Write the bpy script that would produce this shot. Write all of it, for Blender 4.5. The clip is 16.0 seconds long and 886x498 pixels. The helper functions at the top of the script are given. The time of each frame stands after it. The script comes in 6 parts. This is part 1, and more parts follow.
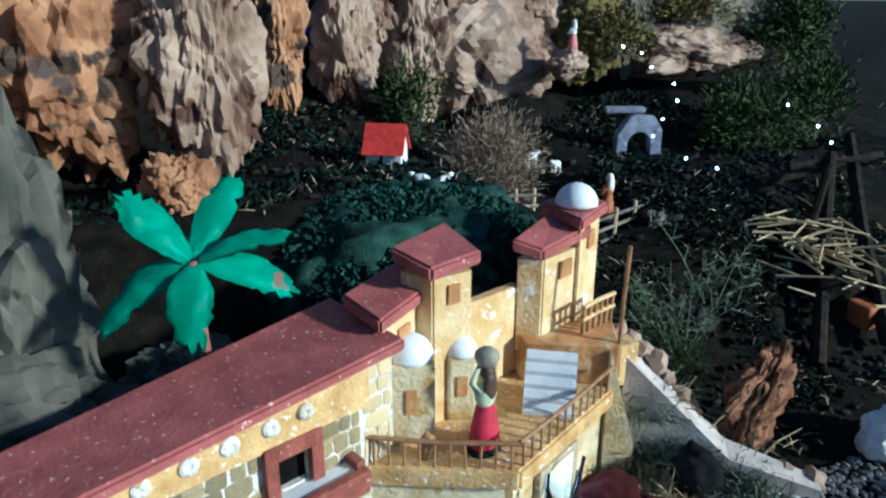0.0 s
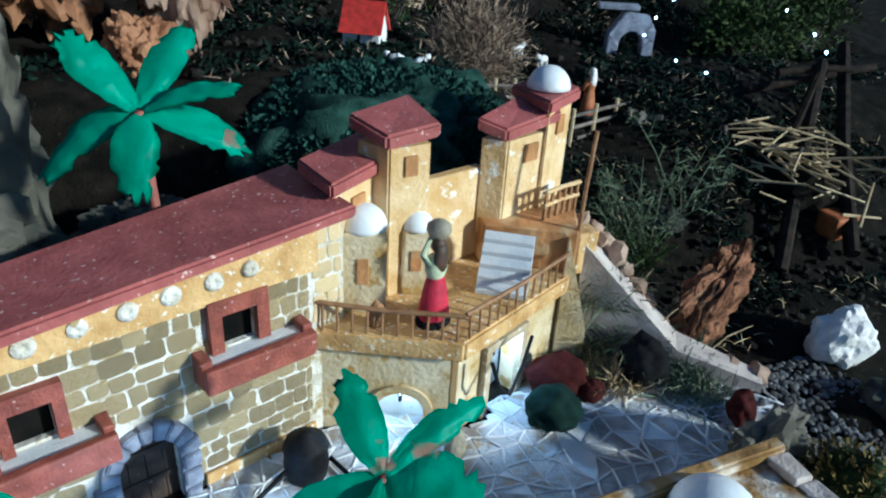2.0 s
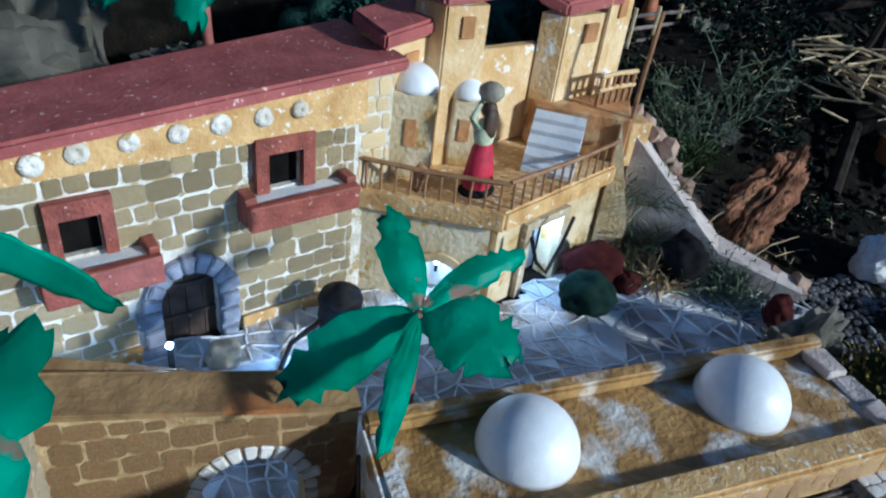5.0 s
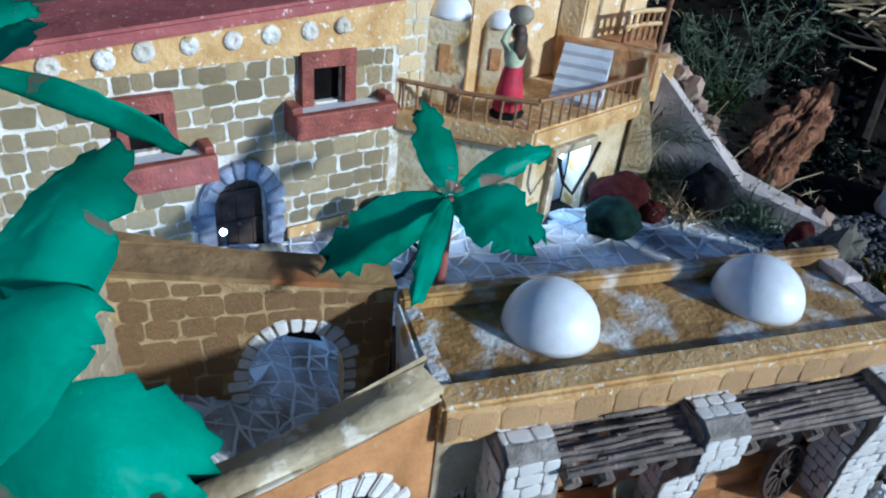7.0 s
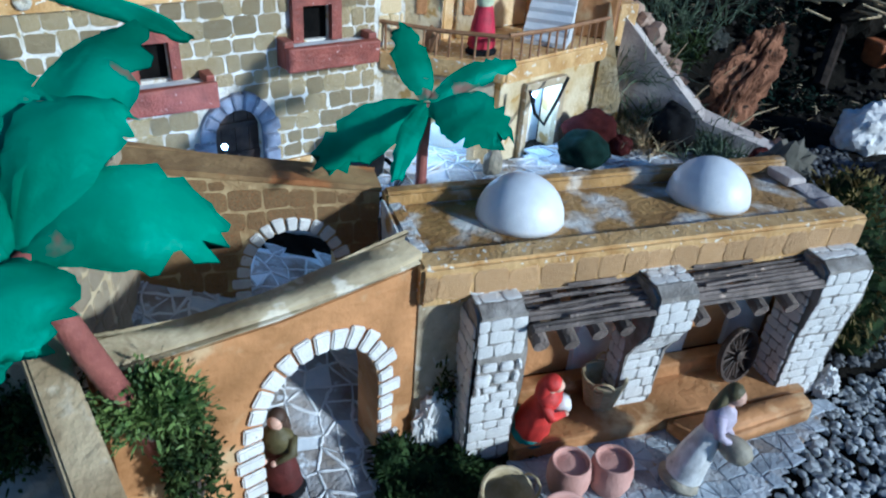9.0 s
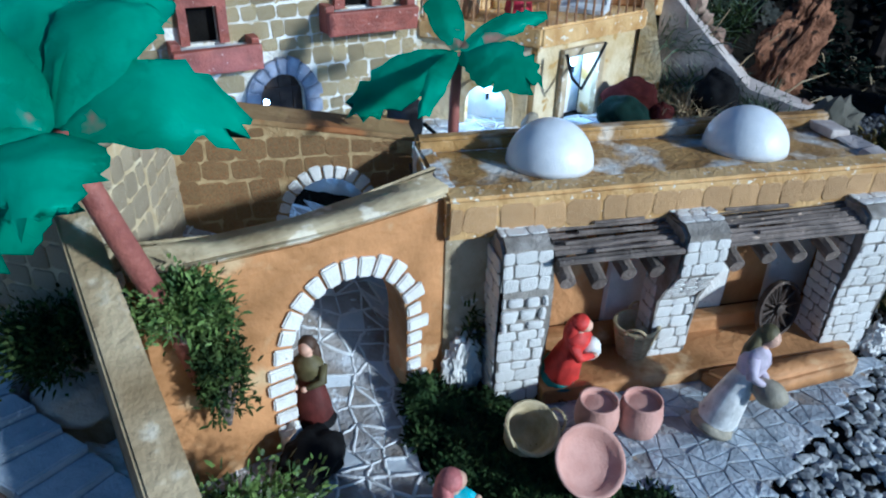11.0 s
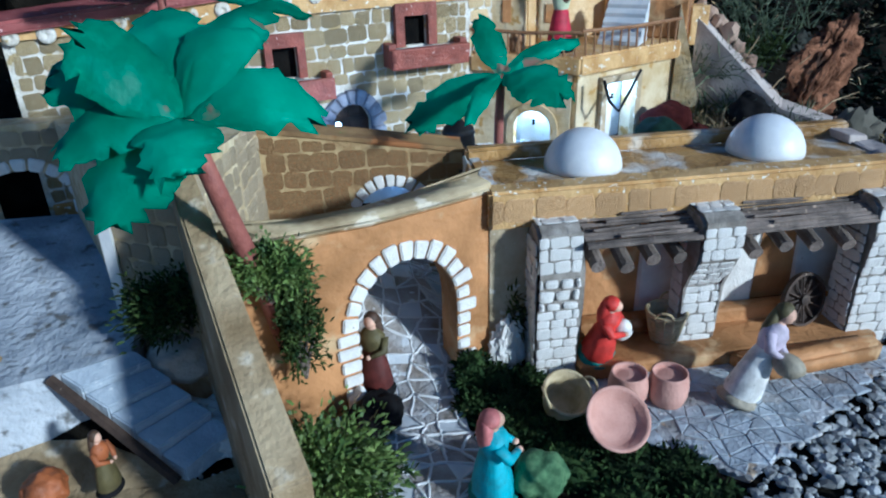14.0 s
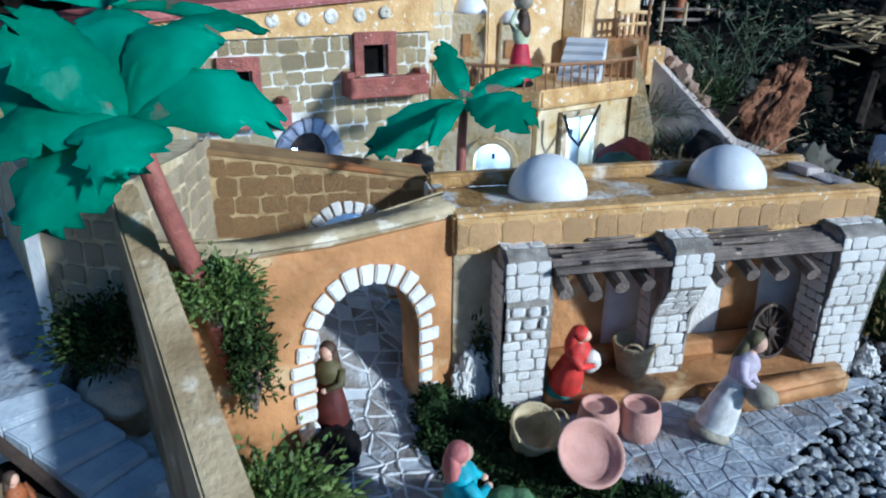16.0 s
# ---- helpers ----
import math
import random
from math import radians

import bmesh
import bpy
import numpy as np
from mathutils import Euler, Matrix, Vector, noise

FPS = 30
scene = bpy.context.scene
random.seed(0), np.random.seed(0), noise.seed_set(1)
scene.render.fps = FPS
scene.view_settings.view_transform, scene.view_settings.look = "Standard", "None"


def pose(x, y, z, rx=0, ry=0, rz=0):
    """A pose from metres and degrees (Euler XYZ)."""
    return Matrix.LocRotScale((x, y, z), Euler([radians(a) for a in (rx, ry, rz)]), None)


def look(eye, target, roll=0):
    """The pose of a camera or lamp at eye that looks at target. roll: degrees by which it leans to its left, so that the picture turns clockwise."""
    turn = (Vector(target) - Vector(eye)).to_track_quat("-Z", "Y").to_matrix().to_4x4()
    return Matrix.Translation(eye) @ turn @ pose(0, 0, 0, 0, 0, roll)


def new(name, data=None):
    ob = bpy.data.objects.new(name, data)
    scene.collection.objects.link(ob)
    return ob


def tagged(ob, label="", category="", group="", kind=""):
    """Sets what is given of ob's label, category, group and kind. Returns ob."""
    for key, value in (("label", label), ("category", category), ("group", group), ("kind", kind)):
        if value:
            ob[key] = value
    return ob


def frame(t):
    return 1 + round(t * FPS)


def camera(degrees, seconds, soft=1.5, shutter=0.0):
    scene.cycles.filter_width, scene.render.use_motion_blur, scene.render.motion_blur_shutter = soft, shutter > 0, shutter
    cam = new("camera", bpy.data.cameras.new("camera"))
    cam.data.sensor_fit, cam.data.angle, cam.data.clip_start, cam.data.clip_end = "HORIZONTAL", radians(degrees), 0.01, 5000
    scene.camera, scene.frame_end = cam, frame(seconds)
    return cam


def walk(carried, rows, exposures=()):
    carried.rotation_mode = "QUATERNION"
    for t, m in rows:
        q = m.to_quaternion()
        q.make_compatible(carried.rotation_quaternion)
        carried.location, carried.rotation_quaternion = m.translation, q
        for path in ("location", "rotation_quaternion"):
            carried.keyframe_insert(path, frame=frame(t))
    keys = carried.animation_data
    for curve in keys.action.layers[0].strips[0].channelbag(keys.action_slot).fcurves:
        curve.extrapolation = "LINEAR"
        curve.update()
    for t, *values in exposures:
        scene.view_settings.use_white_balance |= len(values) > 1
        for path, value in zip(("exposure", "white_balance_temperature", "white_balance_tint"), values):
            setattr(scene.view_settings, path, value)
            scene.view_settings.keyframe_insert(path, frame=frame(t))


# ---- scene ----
cam = camera(64.8, 16.0, 2.1, 0.5)
METRES, EYE, TILT, LEAN, TURN = 0.62, 0.70, -20.0, 0.0, -25.0
ROWS = [
    (0.0, 0.0, 0.0, 0.0, -0.0, 0.0, 0.0),
    (0.5, 0.0205, -0.0093, -0.0367, -0.13, -1.36, -1.17),
    (1.0, 0.0488, 0.0114, -0.0561, -0.59, -4.12, -2.31),
    (1.5, 0.0597, 0.0203, -0.0572, -0.55, -6.2, -2.59),
    (2.0, 0.0634, 0.0109, -0.063, -0.33, -7.24, -3.31),
    (2.5, 0.0557, 0.0159, -0.0772, 0.16, -8.77, -5.01),
    (3.0, 0.0493, 0.0137, -0.091, 0.96, -9.77, -6.33),
    (3.5, 0.0442, 0.0101, -0.106, 1.46, -10.42, -7.55),
    (6.0, 0.0709, -0.0292, -0.2482, 4.53, -13.45, -7.6),
    (6.5, 0.0744, -0.0601, -0.283, 5.48, -13.16, -7.85),
    (7.0, 0.0838, -0.0989, -0.3099, 5.95, -12.71, -7.71),
    (7.5, 0.0979, -0.1399, -0.3324, 6.28, -12.22, -7.46),
    (8.0, 0.1129, -0.1786, -0.3687, 5.74, -11.81, -7.57),
    (8.5, 0.1264, -0.2118, -0.4065, 5.63, -11.44, -7.02),
    (9.0, 0.1419, -0.2331, -0.4446, 5.51, -11.51, -6.04),
    (9.5, 0.1517, -0.2437, -0.471, 6.28, -11.27, -5.45),
    (10.0, 0.1695, -0.2509, -0.5, 7.6, -11.43, -5.14),
    (12.5, 0.2408, -0.3316, -0.585, 13.7, -7.75, -4.76),
    (13.0, 0.2541, -0.3736, -0.595, 14.6, -7.3, -4.01),
    (13.5, 0.2637, -0.4001, -0.6097, 15.27, -6.89, -3.67),
    (14.0, 0.2693, -0.414, -0.6153, 15.77, -6.31, -3.99),
    (14.5, 0.28, -0.4153, -0.623, 14.57, -4.6, -4.86),
    (15.0, 0.277, -0.413, -0.6491, 12.88, -3.25, -5.48),
    (15.5, 0.2642, -0.3977, -0.6596, 12.39, -2.39, -4.97),
    (16.0, 0.2427, -0.3711, -0.6616, 11.69, -1.64, -4.57),
]
walk(cam, [(t, pose(0, 0, EYE, TILT, LEAN, TURN) @ pose(METRES * x, METRES * y, METRES * z, 90 + pitch, roll, yaw)) for t, x, y, z, yaw, pitch, roll in ROWS], [(0.0, 0.42, 3850, -8), (3.0, 0.12, 3980, -5), (6.5, 0.0, 3800, 1), (9.5, 0.06, 3720, -1), (14.0, 0.0, 3750, -1), (16.0, 0.14, 3800, 0)])

# ---- light ----
world = bpy.data.worlds.new("sky")
scene.world = world
world.use_nodes = True
wn = world.node_tree.nodes
sky = wn.new("ShaderNodeTexSky")
sky.sky_type = "NISHITA"
sky.sun_disc = False
SUN_EL, SUN_AZ = 20.0, 136.0   # degrees; azimuth from +y towards +x
sky.sun_elevation, sky.sun_rotation = radians(SUN_EL), radians(SUN_AZ)
world.node_tree.links.new(sky.outputs[0], wn["Background"].inputs[0])
wn["Background"].inputs[1].default_value = 0.047
sun = new("sun", bpy.data.lights.new("sun", "SUN"))
sun.data.energy, sun.data.angle, sun.data.color = 5.0, radians(4.0), (1.0, 0.71, 0.43)
sd = Vector((math.sin(radians(SUN_AZ)) * math.cos(radians(SUN_EL)), math.cos(radians(SUN_AZ)) * math.cos(radians(SUN_EL)), math.sin(radians(SUN_EL))))
sun.matrix_world = look(sd * 4, (0, 0, 0))


# ---- materials ----
def mat(name, a, b, scale=60.0, rough=0.8, bump=0.25, c=None, spots=0.0, spot_scale=140.0, metal=0.0, vary=0.0, gloss=0.5, soft=0.05):
    """A surface of two tones a and b in large blotches, fine grain, and worn spots of tone c."""
    m = bpy.data.materials.new(name)
    m.use_nodes = True
    n, l = m.node_tree.nodes, m.node_tree.links
    p = n["Principled BSDF"]
    p.inputs["Roughness"].default_value, p.inputs["Metallic"].default_value = rough, metal
    p.inputs["Specular IOR Level"].default_value = gloss
    geo = n.new("ShaderNodeTexCoord")
    big = n.new("ShaderNodeTexNoise")
    big.inputs["Scale"].default_value, big.inputs["Detail"].default_value = scale, 6
    l.new(geo.outputs["Object"], big.inputs["Vector"])
    ramp = n.new("ShaderNodeValToRGB")
    ramp.color_ramp.elements[0].position, ramp.color_ramp.elements[1].position = 0.36, 0.64
    ramp.color_ramp.elements[0].color, ramp.color_ramp.elements[1].color = (*a, 1), (*b, 1)
    l.new(big.outputs["Fac"], ramp.inputs[0])
    out = ramp.outputs[0]
    if c:
        sp = n.new("ShaderNodeTexNoise")
        sp.inputs["Scale"].default_value, sp.inputs["Detail"].default_value = spot_scale, 4
        l.new(geo.outputs["Object"], sp.inputs["Vector"])
        edge = n.new("ShaderNodeMapRange")
        edge.inputs["From Min"].default_value, edge.inputs["From Max"].default_value = 0.66 - spots - soft * 0.5 + 0.025, 0.685 - spots + soft * 0.5
        l.new(sp.outputs["Fac"], edge.inputs["Value"])
        mix = n.new("ShaderNodeMix")
        mix.data_type = "RGBA"
        l.new(edge.outputs[0], mix.inputs["Factor"])
        l.new(out, mix.inputs["A"])
        mix.inputs["B"].default_value = (*c, 1)
        out = mix.outputs["Result"]
    if vary:
        info = n.new("ShaderNodeObjectInfo")
        rng = n.new("ShaderNodeMapRange")
        rng.inputs["To Min"].default_value, rng.inputs["To Max"].default_value = 1 - vary, 1 + vary
        l.new(info.outputs["Random"], rng.inputs["Value"])
        hsv = n.new("ShaderNodeHueSaturation")
        l.new(rng.outputs[0], hsv.inputs["Value"])
        l.new(out, hsv.inputs["Color"])
        out = hsv.outputs[0]
    l.new(out, p.inputs["Base Color"])
    fine = n.new("ShaderNodeTexNoise")
    fine.inputs["Scale"].default_value, fine.inputs["Detail"].default_value = scale * 7, 5
    l.new(geo.outputs["Object"], fine.inputs["Vector"])
    add = n.new("ShaderNodeMath")
    l.new(fine.outputs["Fac"], add.inputs[0])
    l.new(big.outputs["Fac"], add.inputs[1])
    bmp = n.new("ShaderNodeBump")
    bmp.inputs["Strength"].default_value, bmp.inputs["Distance"].default_value = bump, 0.003
    l.new(add.outputs[0], bmp.inputs["Height"])
    l.new(bmp.outputs[0], p.inputs["Normal"])
    return m


def glow(name, color, strength):
    m = bpy.data.materials.new(name)
    m.use_nodes = True
    p = m.node_tree.nodes["Principled BSDF"]
    p.inputs["Base Color"].default_value = (*color, 1)
    p.inputs["Emission Color"].default_value = (*color, 1)
    p.inputs["Emission Strength"].default_value = strength
    return m


MORTAR = mat("mortar_white", (0.54, 0.50, 0.40), (0.80, 0.78, 0.73), 40, 0.9, 0.9, (0.40, 0.32, 0.15), 0.08, 70)
STONE = mat("painted_stone_ochre", (0.31, 0.225, 0.08), (0.56, 0.47, 0.27), 30, 0.7, 0.7, (0.76, 0.73, 0.66), 0.05, 90, vary=0.28)
CREAMST = mat("cream_stone", (0.60, 0.46, 0.22), (0.70, 0.58, 0.34), 50, 0.75, 0.35, (0.75, 0.7, 0.58), 0.02, 160, vary=0.12)
OCHRE = mat("ochre_plaster", (0.44, 0.26, 0.07), (0.68, 0.47, 0.19), 32, 0.65, 0.6, (0.78, 0.74, 0.62), 0.05, 160)
CREAM = mat("cream_plaster", (0.50, 0.38, 0.17), (0.72, 0.63, 0.42), 24, 0.7, 0.6, (0.44, 0.29, 0.08), 0.07, 40)
TOWERP = mat("warm_peeling_plaster", (0.56, 0.37, 0.13), (0.74, 0.58, 0.32), 26, 0.65, 0.6, (0.80, 0.76, 0.66), 0.05, 50)
BROWNST = mat("brown_scratched_plaster", (0.17, 0.10, 0.035), (0.37, 0.25, 0.10), 22, 0.7, 0.6, (0.34, 0.15, 0.04), 0.10, 16, vary=0.10)
PALEST = mat("pale_scratched_stone", (0.36, 0.29, 0.17), (0.54, 0.46, 0.31), 34, 0.8, 0.6, (0.66, 0.62, 0.52), 0.05, 90, vary=0.14)
JOINT = mat("pale_joint", (0.48, 0.38, 0.20), (0.66, 0.58, 0.38), 80, 0.8, 0.3)
COPING = mat("worn_cream_coping", (0.26, 0.20, 0.10), (0.52, 0.44, 0.27), 20, 0.6, 0.6, (0.66, 0.60, 0.46), 0.07, 34)
ROOFTOP = mat("scuffed_ochre_roof", (0.20, 0.115, 0.028), (0.46, 0.29, 0.09), 24, 0.36, 0.8, (0.74, 0.72, 0.66), 0.10, 26, soft=0.16)
OCHRE2 = mat("ochre_stone_band", (0.47, 0.27, 0.09), (0.66, 0.45, 0.21), 45, 0.6, 0.5, (0.76, 0.70, 0.56), 0.02, 120, vary=0.14)
STAIRW = mat("weathered_brown_plaster", (0.22, 0.16, 0.075), (0.42, 0.34, 0.20), 22, 0.8, 0.9, (0.54, 0.48, 0.36), 0.02, 44, soft=0.12)
# left pavement brightened and blued by colour for the cool light there
LEFTPAVE = mat("cool_lit_rough_plaster", (0.26, 0.29, 0.35), (0.56, 0.59, 0.65), 22, 0.85, 1.0, (0.13, 0.13, 0.13), 0.06, 60, soft=0.10)
# ramp boards, likewise carrying cool light in their tone
PLANK = mat("cool_lit_planks", (0.34, 0.39, 0.48), (0.50, 0.55, 0.63), 40, 0.7, 0.5, (0.60, 0.63, 0.67), 0.03, 110, vary=0.08)
APRONST = mat("blue_grey_flagstone", (0.30, 0.33, 0.38), (0.54, 0.58, 0.64), 36, 0.75, 0.7, (0.66, 0.66, 0.66), 0.04, 90, vary=0.16)
ORANGE = mat("orange_plaster", (0.25, 0.125, 0.032), (0.57, 0.30, 0.105), 14, 0.7, 0.8, (0.56, 0.40, 0.20), 0.07, 26, soft=0.12)
RED = mat("red_roof_paint", (0.25, 0.070, 0.066), (0.37, 0.115, 0.105), 30, 0.5, 0.35, (0.68, 0.50, 0.47), 0.01, 200)
BRICK = mat("brick_red_paint", (0.17, 0.046, 0.030), (0.29, 0.085, 0.055), 45, 0.55, 0.5, (0.58, 0.42, 0.38), -0.01, 170)
WHITE = mat("white_paint", (0.70, 0.72, 0.74), (0.80, 0.80, 0.80), 50, 0.6, 0.25, (0.5, 0.47, 0.4), -0.03, 90)
STEPW = mat("blue_white_paint", (0.58, 0.62, 0.68), (0.72, 0.74, 0.77), 40, 0.7, 0.3, (0.45, 0.43, 0.36), -0.02, 60)
DOME = mat("white_foam_ball", (0.78, 0.80, 0.84), (0.84, 0.86, 0.89), 90, 0.42, 0.12, (0.6, 0.6, 0.62), -0.03, 300)
WSTONE = mat("white_stone", (0.72, 0.70, 0.67), (0.84, 0.83, 0.80), 60, 0.75, 0.4, (0.45, 0.40, 0.33), -0.02, 120, vary=0.07)
GREY = mat("blue_grey_paint", (0.17, 0.18, 0.235), (0.31, 0.33, 0.41), 60, 0.7, 0.45, (0.52, 0.54, 0.60), 0.0, 150, vary=0.15)
GREYPAVE = mat("grey_paving", (0.25, 0.24, 0.235), (0.56, 0.58, 0.62), 26, 0.8, 0.9, (0.36, 0.29, 0.21), 0.06, 60, vary=0.15)
PAVEJOINT = mat("pale_paving_joint", (0.66, 0.67, 0.69), (0.78, 0.78, 0.79), 70, 0.85, 0.4)
DARKWOOD = mat("dark_wood", (0.030, 0.020, 0.015), (0.075, 0.05, 0.035), 60, 0.7, 0.5, (0.25, 0.2, 0.15), -0.02, 90, vary=0.3)
GREYWOOD = mat("weathered_sticks", (0.09, 0.075, 0.065), (0.20, 0.165, 0.14), 50, 0.8, 0.6, (0.42, 0.34, 0.26), 0.0, 80, vary=0.35)
WOOD = mat("brown_wood", (0.22, 0.11, 0.04), (0.33, 0.19, 0.08), 70, 0.6, 0.4)
BLACK = mat("black_plastic", (0.006, 0.006, 0.007), (0.014, 0.014, 0.016), 80, 0.6, 0.3, gloss=0.15)
# near-black colour that stands for the shade inside openings
HOLLOWSHADE = mat("hollow_shade_black", (0.004, 0.004, 0.004), (0.010, 0.009, 0.008), 40, 1.0, 0.3, gloss=0.1)
LEAF = mat("green_foam_sheet", (0.006, 0.29, 0.165), (0.030, 0.54, 0.35), 12, 0.5, 0.35, (0.34, 0.22, 0.16), 0.016, 20)
TRUNK = mat("red_brown_trunk", (0.22, 0.075, 0.06), (0.32, 0.12, 0.09), 60, 0.6, 0.4)
MOSS = mat("moss", (0.012, 0.026, 0.008), (0.050, 0.080, 0.020), 90, 0.95, 0.8, (0.10, 0.10, 0.03), -0.02, 120, gloss=0.2)
MOSSY = mat("yellow_moss", (0.10, 0.085, 0.02), (0.22, 0.17, 0.04), 90, 0.95, 0.8)
PLANT = mat("juniper_green", (0.010, 0.024, 0.006), (0.075, 0.105, 0.022), 70, 0.8, 0.4, gloss=0.2)
PLANTP = mat("pale_green_stems", (0.07, 0.10, 0.055), (0.16, 0.20, 0.11), 70, 0.7, 0.3)
PLANT2 = mat("fresh_green", (0.045, 0.085, 0.012), (0.19, 0.26, 0.05), 60, 0.6, 0.4)
# slope moss with its shade mixed into the near-black green
MOSSD = mat("shaded_blue_green_moss", (0.003, 0.008, 0.006), (0.015, 0.028, 0.019), 60, 0.95, 0.6, gloss=0.1)
HILLMOSS = mat("teal_hill_moss", (0.008, 0.030, 0.024), (0.045, 0.095, 0.075), 40, 0.9, 0.7, gloss=0.2)
PALEPINK = mat("pinkish_plaster", (0.42, 0.36, 0.33), (0.58, 0.52, 0.48), 40, 0.85, 0.5, (0.30, 0.27, 0.25), 0.02, 90)
# scree darkened by colour to look unlit
SCREE = mat("shaded_scree", (0.008, 0.007, 0.006), (0.035, 0.031, 0.027), 40, 0.95, 0.5, gloss=0.1)
STRAW = mat("straw", (0.40, 0.30, 0.14), (0.58, 0.47, 0.27), 60, 0.7, 0.3)
DRYBUSH = mat("dry_bush", (0.20, 0.15, 0.10), (0.34, 0.26, 0.18), 70, 0.8, 0.4)
PAPER = mat("crumpled_rock_paper", (0.20, 0.125, 0.08), (0.42, 0.31, 0.23), 9, 0.75, 0.5, (0.07, 0.03, 0.015), 0.09, 12)
# grey paper darkened in patches, the rocks' shade painted into it
PAPERG = mat("shaded_grey_rock_paper", (0.030, 0.033, 0.028), (0.19, 0.175, 0.14), 7, 0.8, 0.5, (0.03, 0.03, 0.025), 0.06, 12, gloss=0.2)
PAPERO = mat("rust_rock_paper", (0.20, 0.085, 0.03), (0.42, 0.23, 0.11), 10, 0.75, 0.5, (0.05, 0.03, 0.02), 0.10, 14)
CORK = mat("cork_bark", (0.060, 0.026, 0.012), (0.33, 0.165, 0.085), 40, 0.9, 1.0, (0.05, 0.03, 0.02), 0.07, 70, gloss=0.2)
# soil taken down to near black: the backdrop's shade sits in this colour
EARTH = mat("shade_dark_soil", (0.004, 0.004, 0.003), (0.014, 0.012, 0.009), 35, 1.0, 0.8, (0.05, 0.045, 0.03), -0.03, 90, gloss=0.1)
GRAVEL = mat("grey_gravel", (0.20, 0.21, 0.22), (0.56, 0.57, 0.57), 50, 0.8, 0.4)
# shaded copy of the gravel: same stones, shade put into the colour
GRAVEL_SHADE = mat("shaded_gravel", (0.06, 0.06, 0.062), (0.19, 0.19, 0.195), 50, 0.85, 0.4, gloss=0.2)
BLACKWOOD = mat("blackish_wood", (0.008, 0.006, 0.005), (0.03, 0.022, 0.016), 60, 0.85, 0.6, (0.10, 0.07, 0.05), -0.02, 90, gloss=0.15)
PILLARJ = mat("dark_tan_joint", (0.20, 0.18, 0.155), (0.40, 0.37, 0.33), 60, 0.9, 0.6)
PEELED = mat("peeling_white_over_ochre", (0.60, 0.60, 0.60), (0.80, 0.79, 0.77), 34, 0.7, 0.9, (0.40, 0.23, 0.06), 0.11, 34, soft=0.10)
BROWNJ = mat("ochre_scratch", (0.30, 0.20, 0.08), (0.50, 0.38, 0.18), 60, 0.8, 0.5)
PASSAGE = mat("tan_grey_paving", (0.24, 0.21, 0.18), (0.46, 0.46, 0.48), 34, 0.85, 0.9, (0.62, 0.64, 0.68), 0.06, 60, vary=0.15)
TERRA = mat("pale_terracotta", (0.50, 0.28, 0.22), (0.60, 0.36, 0.29), 60, 0.75, 0.25)
WICKER = mat("wicker", (0.42, 0.34, 0.18), (0.56, 0.47, 0.28), 90, 0.7, 0.4)
LEDW = glow("cool_white_led", (0.75, 0.86, 1.0), 30.0)


# ---- building blocks ----
def finish(bm, name, material, smooth=False):
    bmesh.ops.recalc_face_normals(bm, faces=bm.faces)
    me = bpy.data.meshes.new(name)
    bm.to_mesh(me)
    bm.free()
    for m in material if isinstance(material, (list, tuple)) else [material]:
        me.materials.append(m)
    if smooth:
        me.polygons.foreach_set("use_smooth", [True] * len(me.polygons))
    return me


def part(name, bm, material, parent=None, label="", smooth=False):
    ob = new(name, finish(bm, name, material, smooth))
    if parent:
        ob.parent = parent
    return tagged(ob, label) if label else ob


def thing(name, label, category, at=(0, 0, 0), group="", kind=""):
    e = new(name)
    e.empty_display_size = 0.02
    e.matrix_world = Matrix.Translation(at)
    return tagged(e, label, category, group, kind)


def box(bm, x0, x1, y0, y1, z0, z1, m=None, bevel=0.0, wob=0.0):
    r = bmesh.ops.create_cube(bm, size=1.0, matrix=Matrix.Translation(((x0 + x1) / 2, (y0 + y1) / 2, (z0 + z1) / 2)) @ Matrix.Diagonal((x1 - x0, y1 - y0, z1 - z0, 1)))
    vs = r["verts"]
    for v in vs:
        v.co += Vector([random.uniform(-wob, wob) for _ in range(3)])
    if bevel:
        es = list({e for v in vs for e in v.link_edges})
        g = bmesh.ops.bevel(bm, geom=es, offset=bevel, segments=2, affect="EDGES", profile=0.6)
        vs = list({v for f in g["faces"] for v in f.verts} | {v for v in vs if v.is_valid})
    if m is not None:
        for v in vs:
            v.co = m @ v.co
    return vs


def slab(bm, loops, thick, m=None, dy=0.0):
    """A plate with holes: loops of (u, v), the first the outline; front at y = dy, back at dy + thick."""
    for y, keep in ((dy, 1), (dy + thick, 0)):
        es, rings = [], []
        for lp in loops:
            vs = [bm.verts.new((u, y, v)) for u, v in lp]
            rings.append(vs)
            es += [bm.edges.new((vs[i], vs[(i + 1) % len(vs)])) for i in range(len(vs))]
        bmesh.ops.triangle_fill(bm, use_beauty=True, edges=es)
        if keep:
            front = rings
    made = []
    for a, b in zip(front, rings):
        for i in range(len(a)):
            j = (i + 1) % len(a)
            bm.faces.new((a[i], a[j], b[j], b[i]))
        made += a + b
    if m is not None:
        for v in made:
            v.co = m @ v.co


